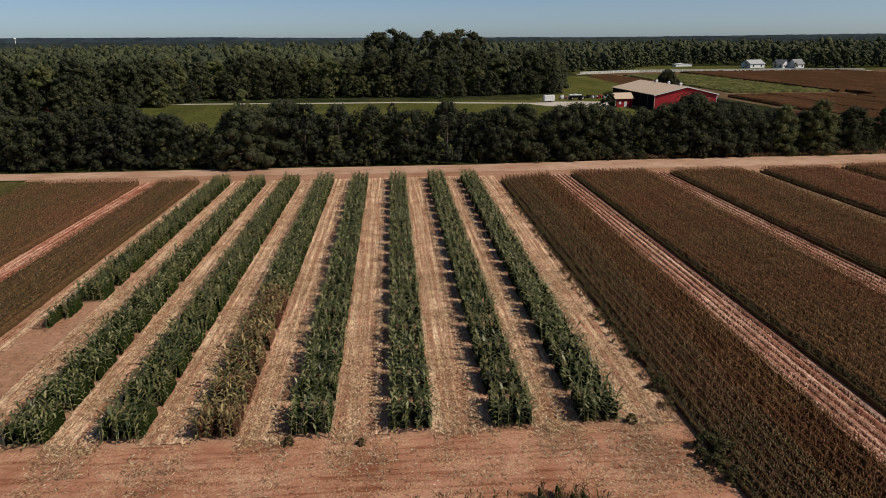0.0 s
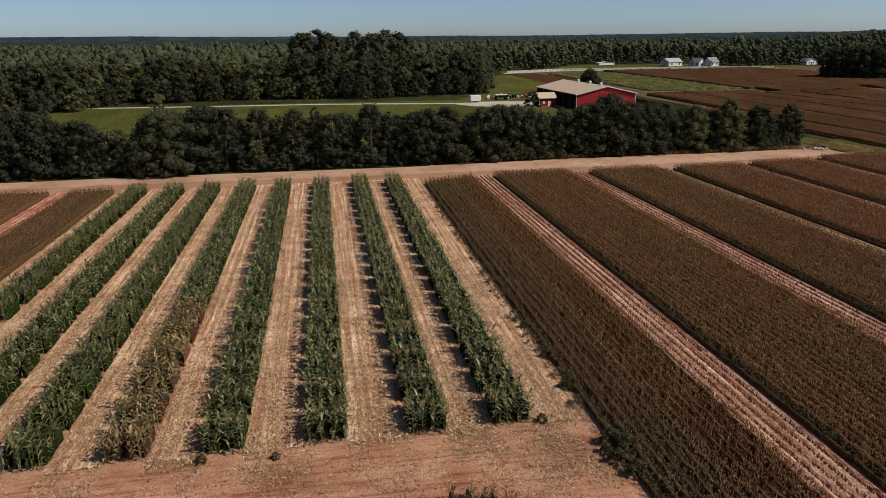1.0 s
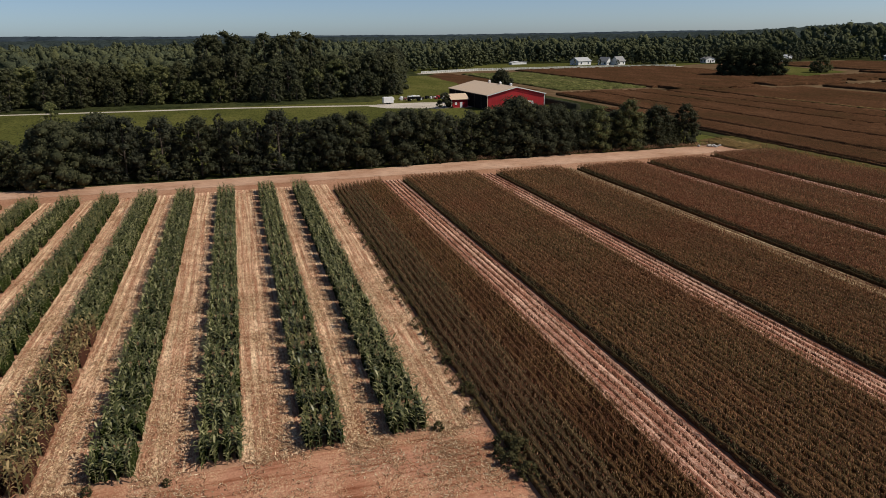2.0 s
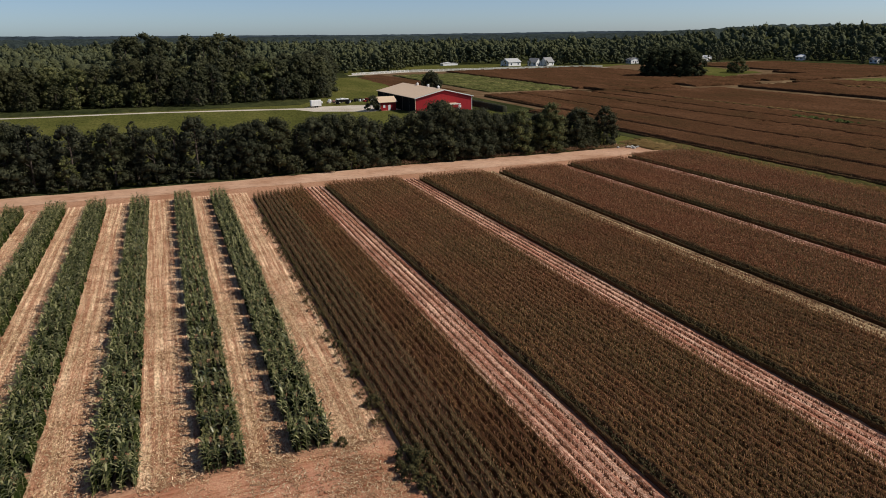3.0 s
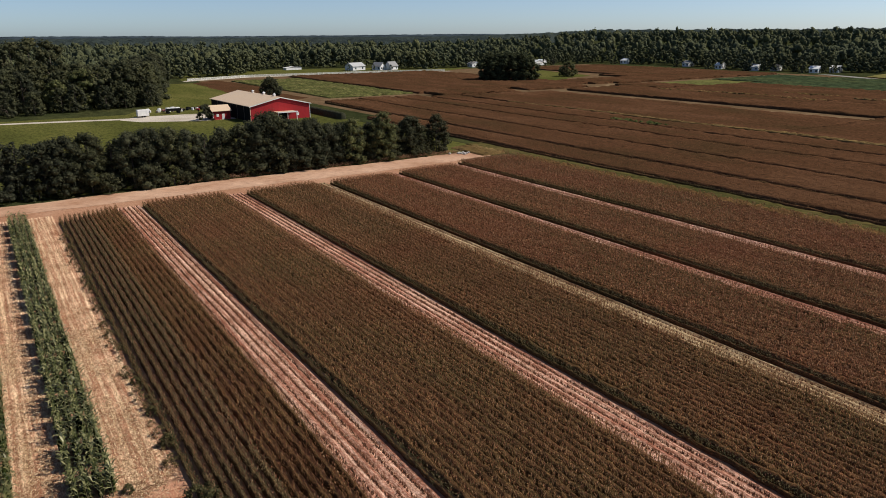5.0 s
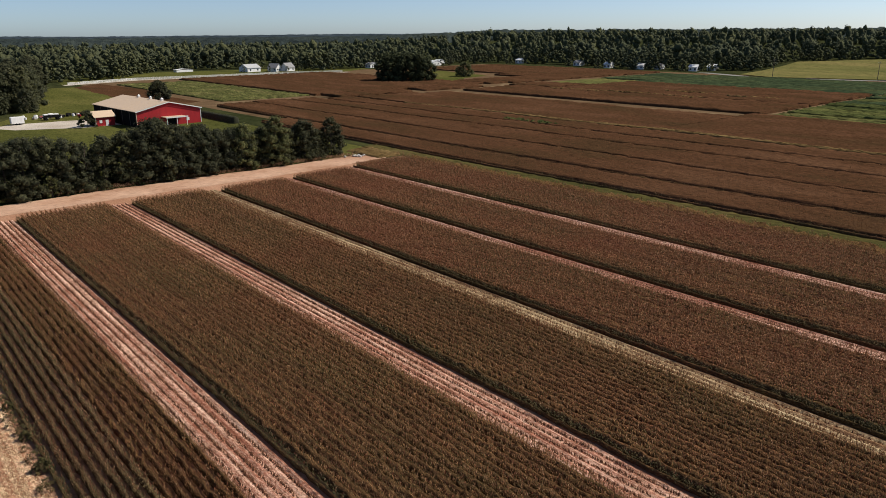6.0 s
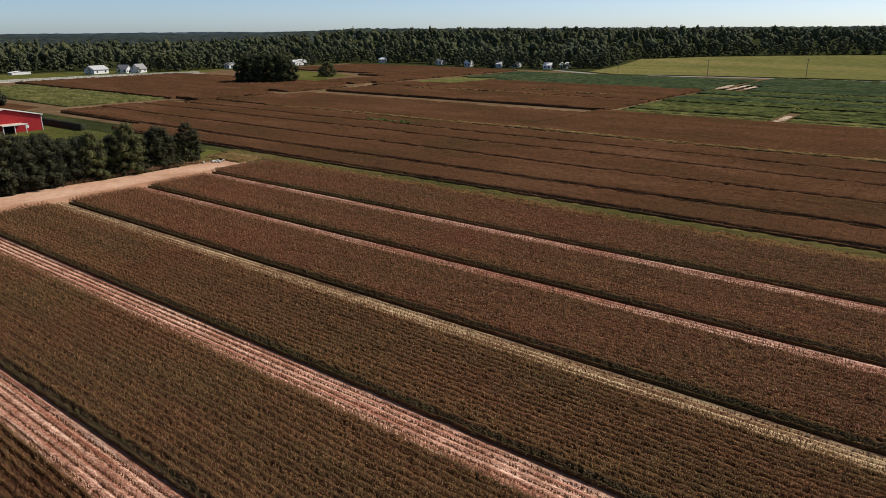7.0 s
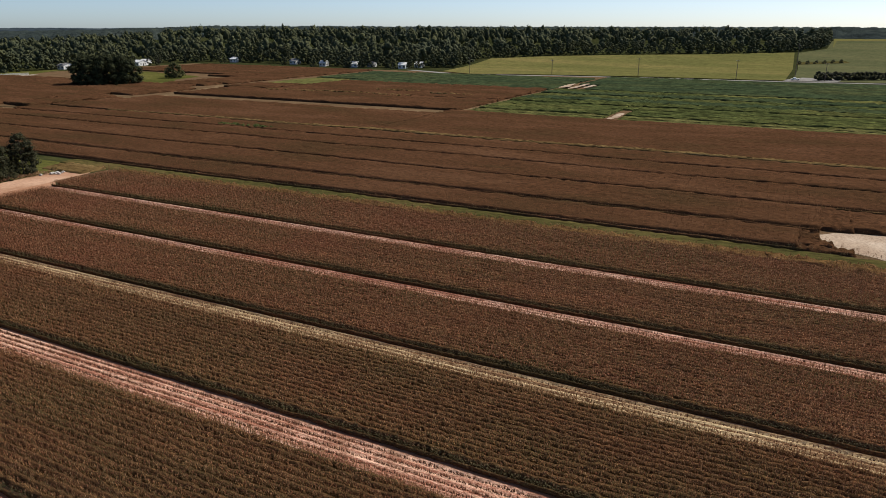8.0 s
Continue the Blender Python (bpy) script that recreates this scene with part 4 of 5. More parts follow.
pick = random.Random(5)
deep, midg, lightg, cedarg = M_TREE
hedge_kinds = [tree_kind(1, 12.5, 9.5, 3300, 0.23, "bushy", deep, 60), tree_kind(2, 12.5, 9.0, 3300, 0.23, "bushy", midg, 60), tree_kind(3, 12.5, 10.5, 3600, 0.23, "bushy", deep, 64),
               tree_kind(4, 12.5, 7.2, 3000, 0.21, "cedar", cedarg, 80), tree_kind(5, 12.5, 8.0, 3000, 0.23, "bushy", cedarg, 56), tree_kind(6, 12.5, 7.6, 3000, 0.22, "bushy", lightg, 56)]
bush_kinds = [tree_kind(11, 3.2, 4.2, 600, 0.22, "bushy", midg, 20), tree_kind(12, 4.2, 4.4, 700, 0.22, "bushy", deep, 22), tree_kind(13, 2.4, 3.2, 400, 0.2, "bushy", lightg, 16)]
HEDGE = ["dense dark green deciduous tree in the hedgerow", "broad leafy green tree in the hedgerow", "rounded dark tree in the hedgerow",
         "narrow dark evergreen cedar in the hedgerow", "low bushy green tree in the hedgerow", "light green tree in the hedgerow"]
# height of the hedgerow along its length
H_X = [-140, -78, -68, -60, -52, -46, -42, -38, -34, -30, -22, -16, -9, -5, -2, 3, 10, 15, 19, 25, 33, 40, 49, 58, 66, 72, 80, 86, 94, 99, 104, 108, 113]
H_Z = [12.2, 11.0, 12.5, 13.5, 12.4, 11.6, 9.6, 9.0, 11.5, 13.5, 14.2, 11.8, 12.7, 12.0, 13.2, 12.4, 12.8, 13.4, 10.4, 13.2, 11.2, 12.0, 11.3, 11.4, 13.6, 12.6, 10.6, 9.4, 9.6, 8.2, 8.2, 8.0, 8.4]
row = []
x = -140.0
while x < 100:
    k = pick.choice((0, 3, 1, 2, 3, 4, 3, 0)) if -20 < x < 60 else pick.choice((0, 1, 2, 4, 1, 0))
    if not -36 < x < -23:
        row.append((x, k, float(np.interp(x, H_X, H_Z)) / 12.5 * pick.uniform(0.9, 1.04)))
    x += pick.uniform(3.2, 4.6)
# single trees that stand out: a pale slim one, a pale broad one and two dark ones at the east end
row += [(98.6, 1, 0.7), (103.8, 2, 0.82), (103.0, 0, 0.74), (112.2, 4, 0.83), (113.6, 4, 0.62), (108.4, 0, 0.6), (66.0, 2, 1.1), (70.0, 4, 0.98), (-47.0, 5, 0.8), (-41.0, 5, 0.74)]
for x, k, s in row:
    south = 150.4 + 0.035 * max(0, x - 30) + pick.uniform(-0.6, 0.8)
    plant_tree(hedge_kinds[k], x, south, HEDGE[k], "hedgerow trees", s, pick.uniform(0, 360))
for x, k, s in ((86.2, 5, 0.9), (94.8, 5, 0.99), (92.6, 5, 0.8)):
    plant_tree(hedge_kinds[k], x, 150.6, HEDGE[k], "hedgerow trees", s, 40 * x)
oak = tree_kind(7, 13.0, 14.0, 6000, 0.23, "bushy", midg, 110)
plant_tree(oak, -30.0, 149.0, "very broad leafy tree bulging onto the track", "hedgerow trees", 0.98, 20)
plant_tree(hedge_kinds[1], -22.6, 152.5, HEDGE[1], "hedgerow trees", 1.1, 130)
pale_shrub = tree_kind(14, 6.5, 4.0, 700, 0.2, "bushy", lightg, 20)
for x, s in ((-12.4, 1.0), (-11.0, 0.6), (43.5, 0.7), (18.5, 0.5)):
    plant_tree(pale_shrub, x, 147.8, "pale grey-green shrub before the hedgerow", "hedgerow shrubs", s, 90 * s, "shrub")
back_kinds = [tree_kind(21, 12.5, 9.0, 1500, 0.34, "bushy", deep, 40), tree_kind(22, 12.5, 8.5, 1500, 0.34, "bushy", midg, 40)]
x = -140.0
while x < 108:
    plant_tree(back_kinds[pick.randrange(2)], x, 157.5 + pick.uniform(-1.2, 1.5), "dark tree at the back of the hedgerow", "hedgerow trees", 0.92 * float(np.interp(x, H_X, H_Z)) / 12.5 * pick.uniform(0.86, 1.02), pick.uniform(0, 360))
    x += pick.uniform(4.5, 7.0)
x = -138.0
while x < 112:
    plant_tree(bush_kinds[pick.randrange(3)], x, 147.7 + 0.015 * max(0, x - 30) + pick.uniform(-0.4, 0.5), "low shrub at the hedgerow's foot", "hedgerow shrubs", pick.uniform(0.6, 1.0), pick.uniform(0, 360), "shrub")
    x += pick.uniform(5.0, 11.0)
plant_tree(tree_kind(31, 15.5, 6.0, 1500, 0.36, "bushy", lightg, 22), -34.0, 166.0, "slender pale green tree in the meadow", "", 1.0, 0)

wood_kinds = [tree_kind(41, 21.0, 15.5, 1300, 0.56, "bushy", deep, 50), tree_kind(42, 20.0, 16.5, 1300, 0.56, "bushy", midg, 50), tree_kind(43, 21.0, 15.0, 1300, 0.56, "bushy", midg, 50),
              tree_kind(44, 18.0, 15.0, 1200, 0.56, "bushy", lightg, 46), tree_kind(45, 27.0, 12.0, 1500, 0.52, "round", midg, 50)]
WOOD = "tall broad-leaved woodland tree in deep green"


def front_y(x):
    """South edge of the wood behind the meadow."""
    return float(np.interp(x, [-400, -140, -104, -92, -80, -37, 24, 75], [225, 246, 262, 284, 310, 322, 313, 324]))


x = -215.0
behind = {0: [], 1: [], 2: [], 3: []}
while x < 78:
    for line in range(4):
        # Rear lines are mostly light green: sunlit treetops put into leaf colour.
        k = pick.choice((0, 1, 2, 1, 3, 2, 3, 0)) if line < 2 else pick.choice((3, 3, 3, 1, 2))
        s = pick.uniform(0.72, 1.02) * (0.62 if line == 0 else 1.0)
        px, py, turn = x + pick.uniform(-3.5, 3.5), front_y(x) + 6 + 8.5 * line + pick.uniform(-3, 3), pick.uniform(0, 360)
        if line < 2:
            plant_tree(wood_kinds[k], px, py, WOOD, "woodland trees", s, turn)
        else:
            behind[k].append((wood_kinds[k], px, py, s, turn))
    x += pick.uniform(7.6, 9.8)
# Added shrub that stands for the dark shaded mass left of the shed.
plant_tree(bush_kinds[1], 81.0, 262.5, "dark shrub standing for shade beside the red shed", "", 1.4, 0, "shrub")
for x, y, s in ((-7, 352, 1.1), (0, 356, 1.16), (7, 350, 1.1), (19, 355, 1.12), (26, 349, 1.08), (33, 353, 1.14), (41, 356, 1.1)):
    plant_tree(wood_kinds[4], x, y, "very tall woodland tree above the canopy", "woodland trees", s, pick.uniform(0, 360))
for i in range(15):
    for line in range(2):
        y = 340 + 10 * i + pick.uniform(-3, 3)
        k = pick.choice((0, 1, 2))
        px, s, turn = 76 + 35 * (y - 334) / 150 - 9 * line + pick.uniform(-2, 2), pick.uniform(0.75, 0.98), pick.uniform(0, 360)
        if line:
            behind[k].append((wood_kinds[k], px, y, s, turn))
        else:
            plant_tree(wood_kinds[k], px, y, WOOD, "woodland trees", s, turn)
for places in behind.values():
    grove("woodland", places, "deep green broad-leaved woodland behind the front trees")
plant_tree(tree_kind(51, 9.0, 11.5, 3000, 0.36, "bushy", deep, 60), 139.5, 356.0, "single round dark tree behind the barn", "", 1.0, 0)
clump_kind = tree_kind(52, 18.0, 17.0, 3200, 0.46, "bushy", M_CLUMP, 60)
for x, y, s in ((299, 381, 0.95), (304, 375, 1.0), (308, 370, 1.0), (314, 365, 1.0), (318, 362, 0.85), (306, 386, 1.0), (313, 378, 1.0)):
    plant_tree(clump_kind, x, y, "dense dark tree in a clump amid the field", "field clump trees", s, pick.uniform(0, 360))
field_bush = tree_kind(53, 10.5, 13.0, 1900, 0.42, "bushy", lightg, 44)
for x, y, s in ((376, 388, 1.0),):
    plant_tree(field_bush, x, y, "rounded green tree on the lawn", "lawn trees", s, pick.uniform(0, 360))

edge_kinds = [tree_kind(61 + i, t, w, 170, 0.95, f, M_FARWOOD, 15, 0.95) for i, (t, w, f) in enumerate(((17.0, 14.0, "bushy"), (19.0, 12.0, "bushy"), (15.0, 14.0, "round"), (18.0, 11.0, "bushy"), (14.0, 12.0, "bushy")))]
far_edge = []
EDGE = [(116, 532), (180, 545), (240, 635), (330, 612), (345, 545), (392, 550), (455, 552), (512, 585), (526, 545), (560, 520), (566, 440), (548, 362), (560, 305), (590, 268), (700, 296), (764, 246), (806, 182), (850, 100), (905, 16), (975, -22), (1120, -26), (1500, -30)]
for (xa, ya), (xb, yb) in zip(EDGE, EDGE[1:]):
    d = math.hypot(xb - xa, yb - ya)
    nx, ny = -(yb - ya) / d, (xb - xa) / d
    k = max(1, int(d / 9.5))
    for i in range(k):
        for line in range(2):
            f = (i + pick.random()) / k
            off = 4 + 10 * line
            far_edge.append((pick.choice(edge_kinds), xa + (xb - xa) * f + nx * off + pick.uniform(-2, 2), ya + (yb - ya) * f + ny * off + pick.uniform(-2, 2), pick.uniform(0.68, 1.02), pick.uniform(0, 360)))
grove("woodland_edge", far_edge, "broad-leaved trees along the far wood's edge")


def inside(x, y, poly):
    c = False
    for (x0, y0), (x1, y1) in zip(poly, poly[1:] + poly[:1]):
        if (y0 > y) != (y1 > y) and x < (x1 - x0) * (y - y0) / (y1 - y0) + x0:
            c = not c
    return c


WOODS_W = [(-900, 1500), (-900, 230), (-400, 262), (-140, 312), (-87, 350), (-37, 362), (24, 355), (66, 364), (98, 490), (112, 560), (112, 1500)]
WOODS_E = [(112, 1500), (112, 556), (180, 566), (240, 655), (335, 632), (345, 568), (392, 570), (455, 572), (512, 606), (545, 560), (582, 525), (588, 440), (568, 365), (578, 318), (596, 292), (708, 318), (780, 260), (826, 190), (868, 108), (922, 26), (980, 2), (1490, -4), (1500, 1500)]


def far_woods(name, poly, first, seed, label):
    """Crowns over a whole wood, closer together where nearer."""
    r = np.random.default_rng(seed)
    places, d = [], first
    while d < 1450:
        step = 9.5 + 0.015 * d
        k = int(2 * math.pi * d / step)
        for i in range(k):
            a = 2 * math.pi * (i + r.random()) / k
            x, y = d * math.cos(a) + r.uniform(-0.4, 0.4) * step, d * math.sin(a) + r.uniform(-0.4, 0.4) * step
            if not (-0.62 * y < x + 60) or not inside(x, y, poly):
                continue
            tall = r.uniform(14, 21.0)
            places.append((x, y, tall * (1.0 if r.random() < 0.85 else 1.2), tall * r.uniform(0.5, 0.9), 5 if d < 800 else 3))
        d += step * 1.15
    return lobed_woods(name, places, label, seed, 26)


far_woods("far_woods", WOODS_W, 300.0, 71, "unbroken green woodland canopy beyond the meadow")
far_woods("far_woods", WOODS_E, 470.0, 72, "dark wooded rise beyond the fields")


def canopy_ring(name, r0, r1, rings, turns, base, rough, mat, label, seed, kind="stuff"):
    """A far, uneven roof of treetops round the whole horizon."""
    r = np.random.default_rng(seed)
    R = np.geomspace(r0, r1, rings)[:, None] * np.ones((1, turns))
    A = np.linspace(0, 2 * math.pi, turns, endpoint=False)[None] * np.ones((rings, 1))
    R = R * (1 + r.uniform(-0.006, 0.006, R.shape))
    X, Y = R * np.cos(A), R * np.sin(A)
    Z = hill(X, Y) + base + rough * r.random(R.shape) ** 1.5
    Z[0], Z[-1] = hill(X, Y)[0], hill(X, Y)[-1]
    V = np.stack([X, Y, Z], -1).reshape(-1, 3)
    I = np.arange(R.size).reshape(R.shape)
    J = np.roll(I, -1, axis=1)
    F = np.stack([I[:-1], J[:-1], J[1:], I[1:]], -1).reshape(-1, 4)
    return tagged(new(name, mesh_of(name, V, F, [mat])), label, kind=kind)


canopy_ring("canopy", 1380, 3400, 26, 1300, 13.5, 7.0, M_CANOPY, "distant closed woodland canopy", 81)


def ridge(name, dist, low, high, seed, mat, swell=0.0):
    """A long low wooded ridge on the skyline."""
    turns, r = 1400, np.random.default_rng(seed)
    a = np.linspace(0, 2 * math.pi, turns, endpoint=False)
    f = np.zeros(turns)
    for k in (5, 9, 17, 31, 60):
        f += np.sin(k * a + r.uniform(0, 6.28)) / k ** 0.7
    f = (f - f.min()) / (f.max() - f.min())
    rise = np.clip(1 - np.abs(np.degrees(a) - 112.0) / 32.0, 0, 1)
    top = low + (high - low) * f + r.uniform(0, 2.5, turns) + swell * rise * rise * (3 - 2 * rise)
    V = []
    for d, h in ((dist - 260, 0 * top), (dist, top), (dist + 300, 0 * top)):
        V.append(np.stack([d * np.cos(a), d * np.sin(a), h], -1))
    V = np.concatenate(V)
    I = np.arange(turns)
    J = (I + 1) % turns
    F = np.concatenate([np.stack([I, J, J + turns, I + turns], -1), np.stack([I + turns, J + turns, J + 2 * turns, I + 2 * turns], -1)])
    return tagged(new(name, mesh_of(name, V, F, [mat])), "wooded ridge on the skyline, painted hazy blue-green", kind="structure")


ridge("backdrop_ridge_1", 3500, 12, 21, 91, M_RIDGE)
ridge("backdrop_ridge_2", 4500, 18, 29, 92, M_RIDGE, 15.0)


def water_tower(x, y):
    w = thing("water_tower", (x, y, 0), "white water tower above the far woods", "water tower")
    bm = bmesh.new()
    tube(bm, (0, 0, 0), (0, 0, 29), 1.3, 0.9, 10)
    part("stem", bm, M_WHITE, w)
    bm = bmesh.new()
    bmesh.ops.create_uvsphere(bm, u_segments=16, v_segments=10, radius=3.4, matrix=Matrix.Translation((0, 0, 31)) @ Matrix.Diagonal((1, 1, 0.75, 1)))
    part("tank", bm, M_WHITE, w)


water_tower(-981, 2000)


# ---- barn and yard ----
def gable_roof(bm, x0, x1, y0, y1, eave, ridge_z, over=0.4, thick=0.15):
    xm = (x0 + x1) / 2
    k = (ridge_z - eave) / (xm - x0)
    for s in (-1, 1):
        xe = xm + s * (xm - x0 + over)
        ze = eave - k * over
        pts = [(xm, y0 - over, ridge_z), (xe, y0 - over, ze), (xe, y1 + over, ze), (xm, y1 + over, ridge_z)]
        lo = [bm.verts.new(p) for p in pts]
        hi = [bm.verts.new((p[0], p[1], p[2] + thick)) for p in pts]
        bm.faces.new(hi)
        bm.faces.new(lo[::-1])
        for i in range(4):
            j = (i + 1) % 4
            bm.faces.new((lo[i], lo[j], hi[j], hi[i]))
    bmesh.ops.recalc_face_normals(bm, faces=bm.faces[:])
    return bm


def gable_walls(x0, x1, y0, y1, eave, ridge_z):
    """Closed walls with two gables."""
    bm = bmesh.new()
    xm = (x0 + x1) / 2
    f = [bm.verts.new(p) for p in ((x0, y0, 0), (x1, y0, 0), (x1, y0, eave), (xm, y0, ridge_z), (x0, y0, eave))]
    b = [bm.verts.new(p) for p in ((x0, y1, 0), (x1, y1, 0), (x1, y1, eave), (xm, y1, ridge_z), (x0, y1, eave))]
    bm.faces.new(f)
    bm.faces.new(b[::-1])
    for i in range(5):
        j = (i + 1) % 5
        bm.faces.new((f[i], b[i], b[j], f[j]))
    bmesh.ops.recalc_face_normals(bm, faces=bm.faces[:])
    return bm


def red_barn():
    b = thing("barn", (93.4, 248.4, 0), "large red metal barn with a tan roof and white trim", "barn", turn=3)
    W, L, E, R = 23.4, 42.0, 5.4, 8.1
    part("wall", gable_walls(0, W, 0, L, E, R), M_BARNRED, b)
    part("roof", gable_roof(bmesh.new(), 0, W, 0, L, E + 0.05, R + 0.05, 0.45, 0.16), M_BARNROOF, b, "tan sheet-metal roof")
    seams = bmesh.new()
    k = (R - E) / (W / 2)
    for i in range(1, 27):
        y = L * i / 27
        for s in (-1, 1):
            tube(seams, (W / 2 + s * 0.2, y, R + 0.2 - 0.2 * k), (W / 2 + s * W / 2, y, E + 0.22), 0.03, 0.03, 3)
    part("roof_seams", seams, M_BARNROOF, b)
    for x in (0, W):
        part("corner_trim", boxed(x - 0.1, x + 0.1, -0.08, 0.1, 0, E), M_WHITE if x else M_BARNROOF, b, "white corner trim" if x else "tan corner trim")
    for s in (-1, 1):
        bm = bmesh.new()
        x0, x1 = W / 2, W / 2 + s * (W / 2 + 0.5)
        z1 = E - 0.5 * k + 0.02
        vs = [bm.verts.new(p) for p in ((x0, -0.52, R - 0.15), (x1, -0.52, z1 - 0.15), (x1, -0.52, z1 + 0.15), (x0, -0.52, R + 0.15))]
        f = bm.faces.new(vs)
        ext = bmesh.ops.extrude_face_region(bm, geom=[f])
        bmesh.ops.translate(bm, verts=[v for v in ext["geom"] if isinstance(v, bmesh.types.BMVert)], vec=(0, -0.06, 0))
        bmesh.ops.recalc_face_normals(bm, faces=bm.faces[:])
        part("gable_trim", bm, M_WHITE, b, "white gable trim")
    part("eave_trim", boxed(W + 0.4, W + 0.52, -0.4, L + 0.4, E - 0.2, E + 0.1), M_WHITE, b)
    for y in (5.0, 15.0, 26.0):
        v = part("roof_vent", boxed(W / 2 - 0.38, W / 2 + 0.38, y - 0.38, y + 0.38, R, R + 0.8, bevel=0.05), M_WHITE, b, "white ridge cupola")
        cap = bmesh.new()
        bmesh.ops.create_cone(cap, cap_ends=True, segments=4, radius1=0.7, radius2=0.05, depth=0.45, matrix=Matrix.Translation((W / 2, y, R + 1.02)) @ Matrix.Rotation(radians(45), 4, "Z"))
        part("cap", cap, M_WHITE, v)
    porch = part("porch", boxed(8.6, 16.4, -4.6, 0.0, 3.0, 3.16), M_BARNROOF, b, "small tan porch roof on white posts")
    for x in (8.9, 12.5, 16.1):
        part("post", boxed(x - 0.1, x + 0.1, -4.4, -4.2, 0, 3.0), M_WHITE, porch)
    part("fascia", boxed(8.5, 16.5, -4.7, -4.6, 2.9, 3.3), M_WHITE, porch)
    part("door", boxed(11.0, 14.0, -0.08, -0.005, 0, 2.6), M_DARK, b, "dark doorway under the porch")
    part("window", boxed(17.8, 18.9, -0.06, -0.005, 1.2, 2.2), M_WHITE, b, "white framed window")
    # Near-black panel over the red wall: the west side's shade as colour.
    part("shade_panel", boxed(-0.07, -0.004, 0.3, L - 0.3, 0, E - 0.1), M_DARK, b, "dark panel painting the shaded west side")
    for y in (6.0, 13.0, 20.0, 27.0, 34.0):
        part("side_post", boxed(-0.12, -0.074, y - 0.09, y + 0.09, 0, E - 0.1), M_POLE, b, "weathered post")
    return b


red_barn()


def red_shed():
    s = thing("shed", (90.3, 262.6, 0), "small red shed with a tan roof beside the barn", "shed", turn=94)
    part("wall", gable_walls(0, 6.4, 0, 6.6, 3.3, 5.0), M_BARNRED, s)
    part("roof", gable_roof(bmesh.new(), 0, 6.4, 0, 6.6, 3.35, 5.05, 0.5, 0.12), M_BARNROOF, s)
    # Dark panel paints the shade on the shed's west end.
    part("end_shade_panel", boxed(0.05, 6.35, 6.604, 6.66, 0, 3.25), M_DARK, s, "dark panel painting the shaded end")
    part("corner_post", boxed(-0.1, 0.14, 6.5, 6.72, 0, 3.3), M_WHITE, s)
    part("door", boxed(-0.07, -0.005, 2.2, 3.2, 0, 2.1), M_WHITE, s, "white door")
    part("window", boxed(-0.07, -0.005, 4.4, 5.3, 1.1, 2.1), M_WHITE, s)
    return s


red_shed()


def trailer():
    t = thing("cargo_trailer", (61.9, 286.0, 0), "white enclosed cargo trailer parked on gravel", "trailer", turn=3)
    part("body", boxed(0, 4.2, 0, 2.2, 0.55, 2.9, bevel=0.08), M_WHITE, t)
    part("chassis", boxed(0.1, 4.1, 0.15, 2.05, 0.4, 0.55), M_DARK, t)
    for x in (1.6, 2.5):
        for y in (0.12, 2.08):
            bm = bmesh.new()
            tube(bm, (x, y - 0.12, 0.36), (x, y + 0.12, 0.36), 0.36, 0.36, 12)
            part("wheel", bm, M_DARK, t)
    bm = bmesh.new()
    tube(bm, (0, 1.1, 0.5), (-1.2, 1.1, 0.5), 0.06, 0.06, 6)
    tube(bm, (-1.0, 1.1, 0.5), (-1.0, 1.1, 0.0), 0.05, 0.05, 6)
    part("hitch", bm, M_DARK, t)


trailer()


def wagon():
    w = thing("farm_wagon", (74.2, 294.6, 0), "dark farm wagon loaded with pale bales", "wagon", turn=4)
    part("bed", boxed(0, 6.0, 0, 2.4, 1.0, 1.2, bevel=0.03), M_DARK, w)
    part("side_board", boxed(0, 6.0, 0, 0.08, 1.2, 2.0), M_DARK, w)
    for x in (0.9, 5.1):
        for y in (0.1, 2.3):
            bm = bmesh.new()
            tube(bm, (x, y - 0.13, 0.5), (x, y + 0.13, 0.5), 0.5, 0.5, 12)
            part("wheel", bm, M_DARK, w)
    for i in range(3):
        part("bale", boxed(0.3 + 1.85 * i, 1.95 + 1.85 * i, 0.4, 2.1, 1.2, 2.3 + 0.2 * (i % 2), bevel=0.12), M_WHITE, w, "pale wrapped bale")


wagon()
r_yard = random.Random(9)


def wrapped_bale(x, y, s):
    bm = bmesh.new()
    bmesh.ops.create_cone(bm, cap_ends=True, segments=12, radius1=0.75 * s, radius2=0.68 * s, depth=1.3 * s, matrix=Matrix.Translation((0, 0, 0.65 * s)))
    bmesh.ops.bevel(bm, geom=[e for e in bm.edges if e.calc_face_angle(0) > 0.8], offset=0.14 * s, segments=2, affect="EDGES")
    ob = new("wrapped_bale", from_bm("wrapped_bale", bm, M_WHITE))
    ob.matrix_world = pose(x, y, 0.03, 0, 0, r_yard.uniform(0, 360))
    return tagged(ob, "pale plastic-wrapped bale on the yard's edge", "bale", "wrapped bales")


def crate(x, y, s):
    ob = new("crate", from_bm("crate", boxed(-0.8 * s, 0.8 * s, -0.6 * s, 0.6 * s, 0, 1.0 * s, bevel=0.05), r_yard.choice((M_DARK, M_POLE, M_WHITE, M_BARNRED, M_POLE))))
    ob.matrix_world = pose(x, y, 0.03, 0, 0, r_yard.uniform(0, 360))
    return tagged(ob, "weathered storage crate in the yard", "crate", "yard crates")


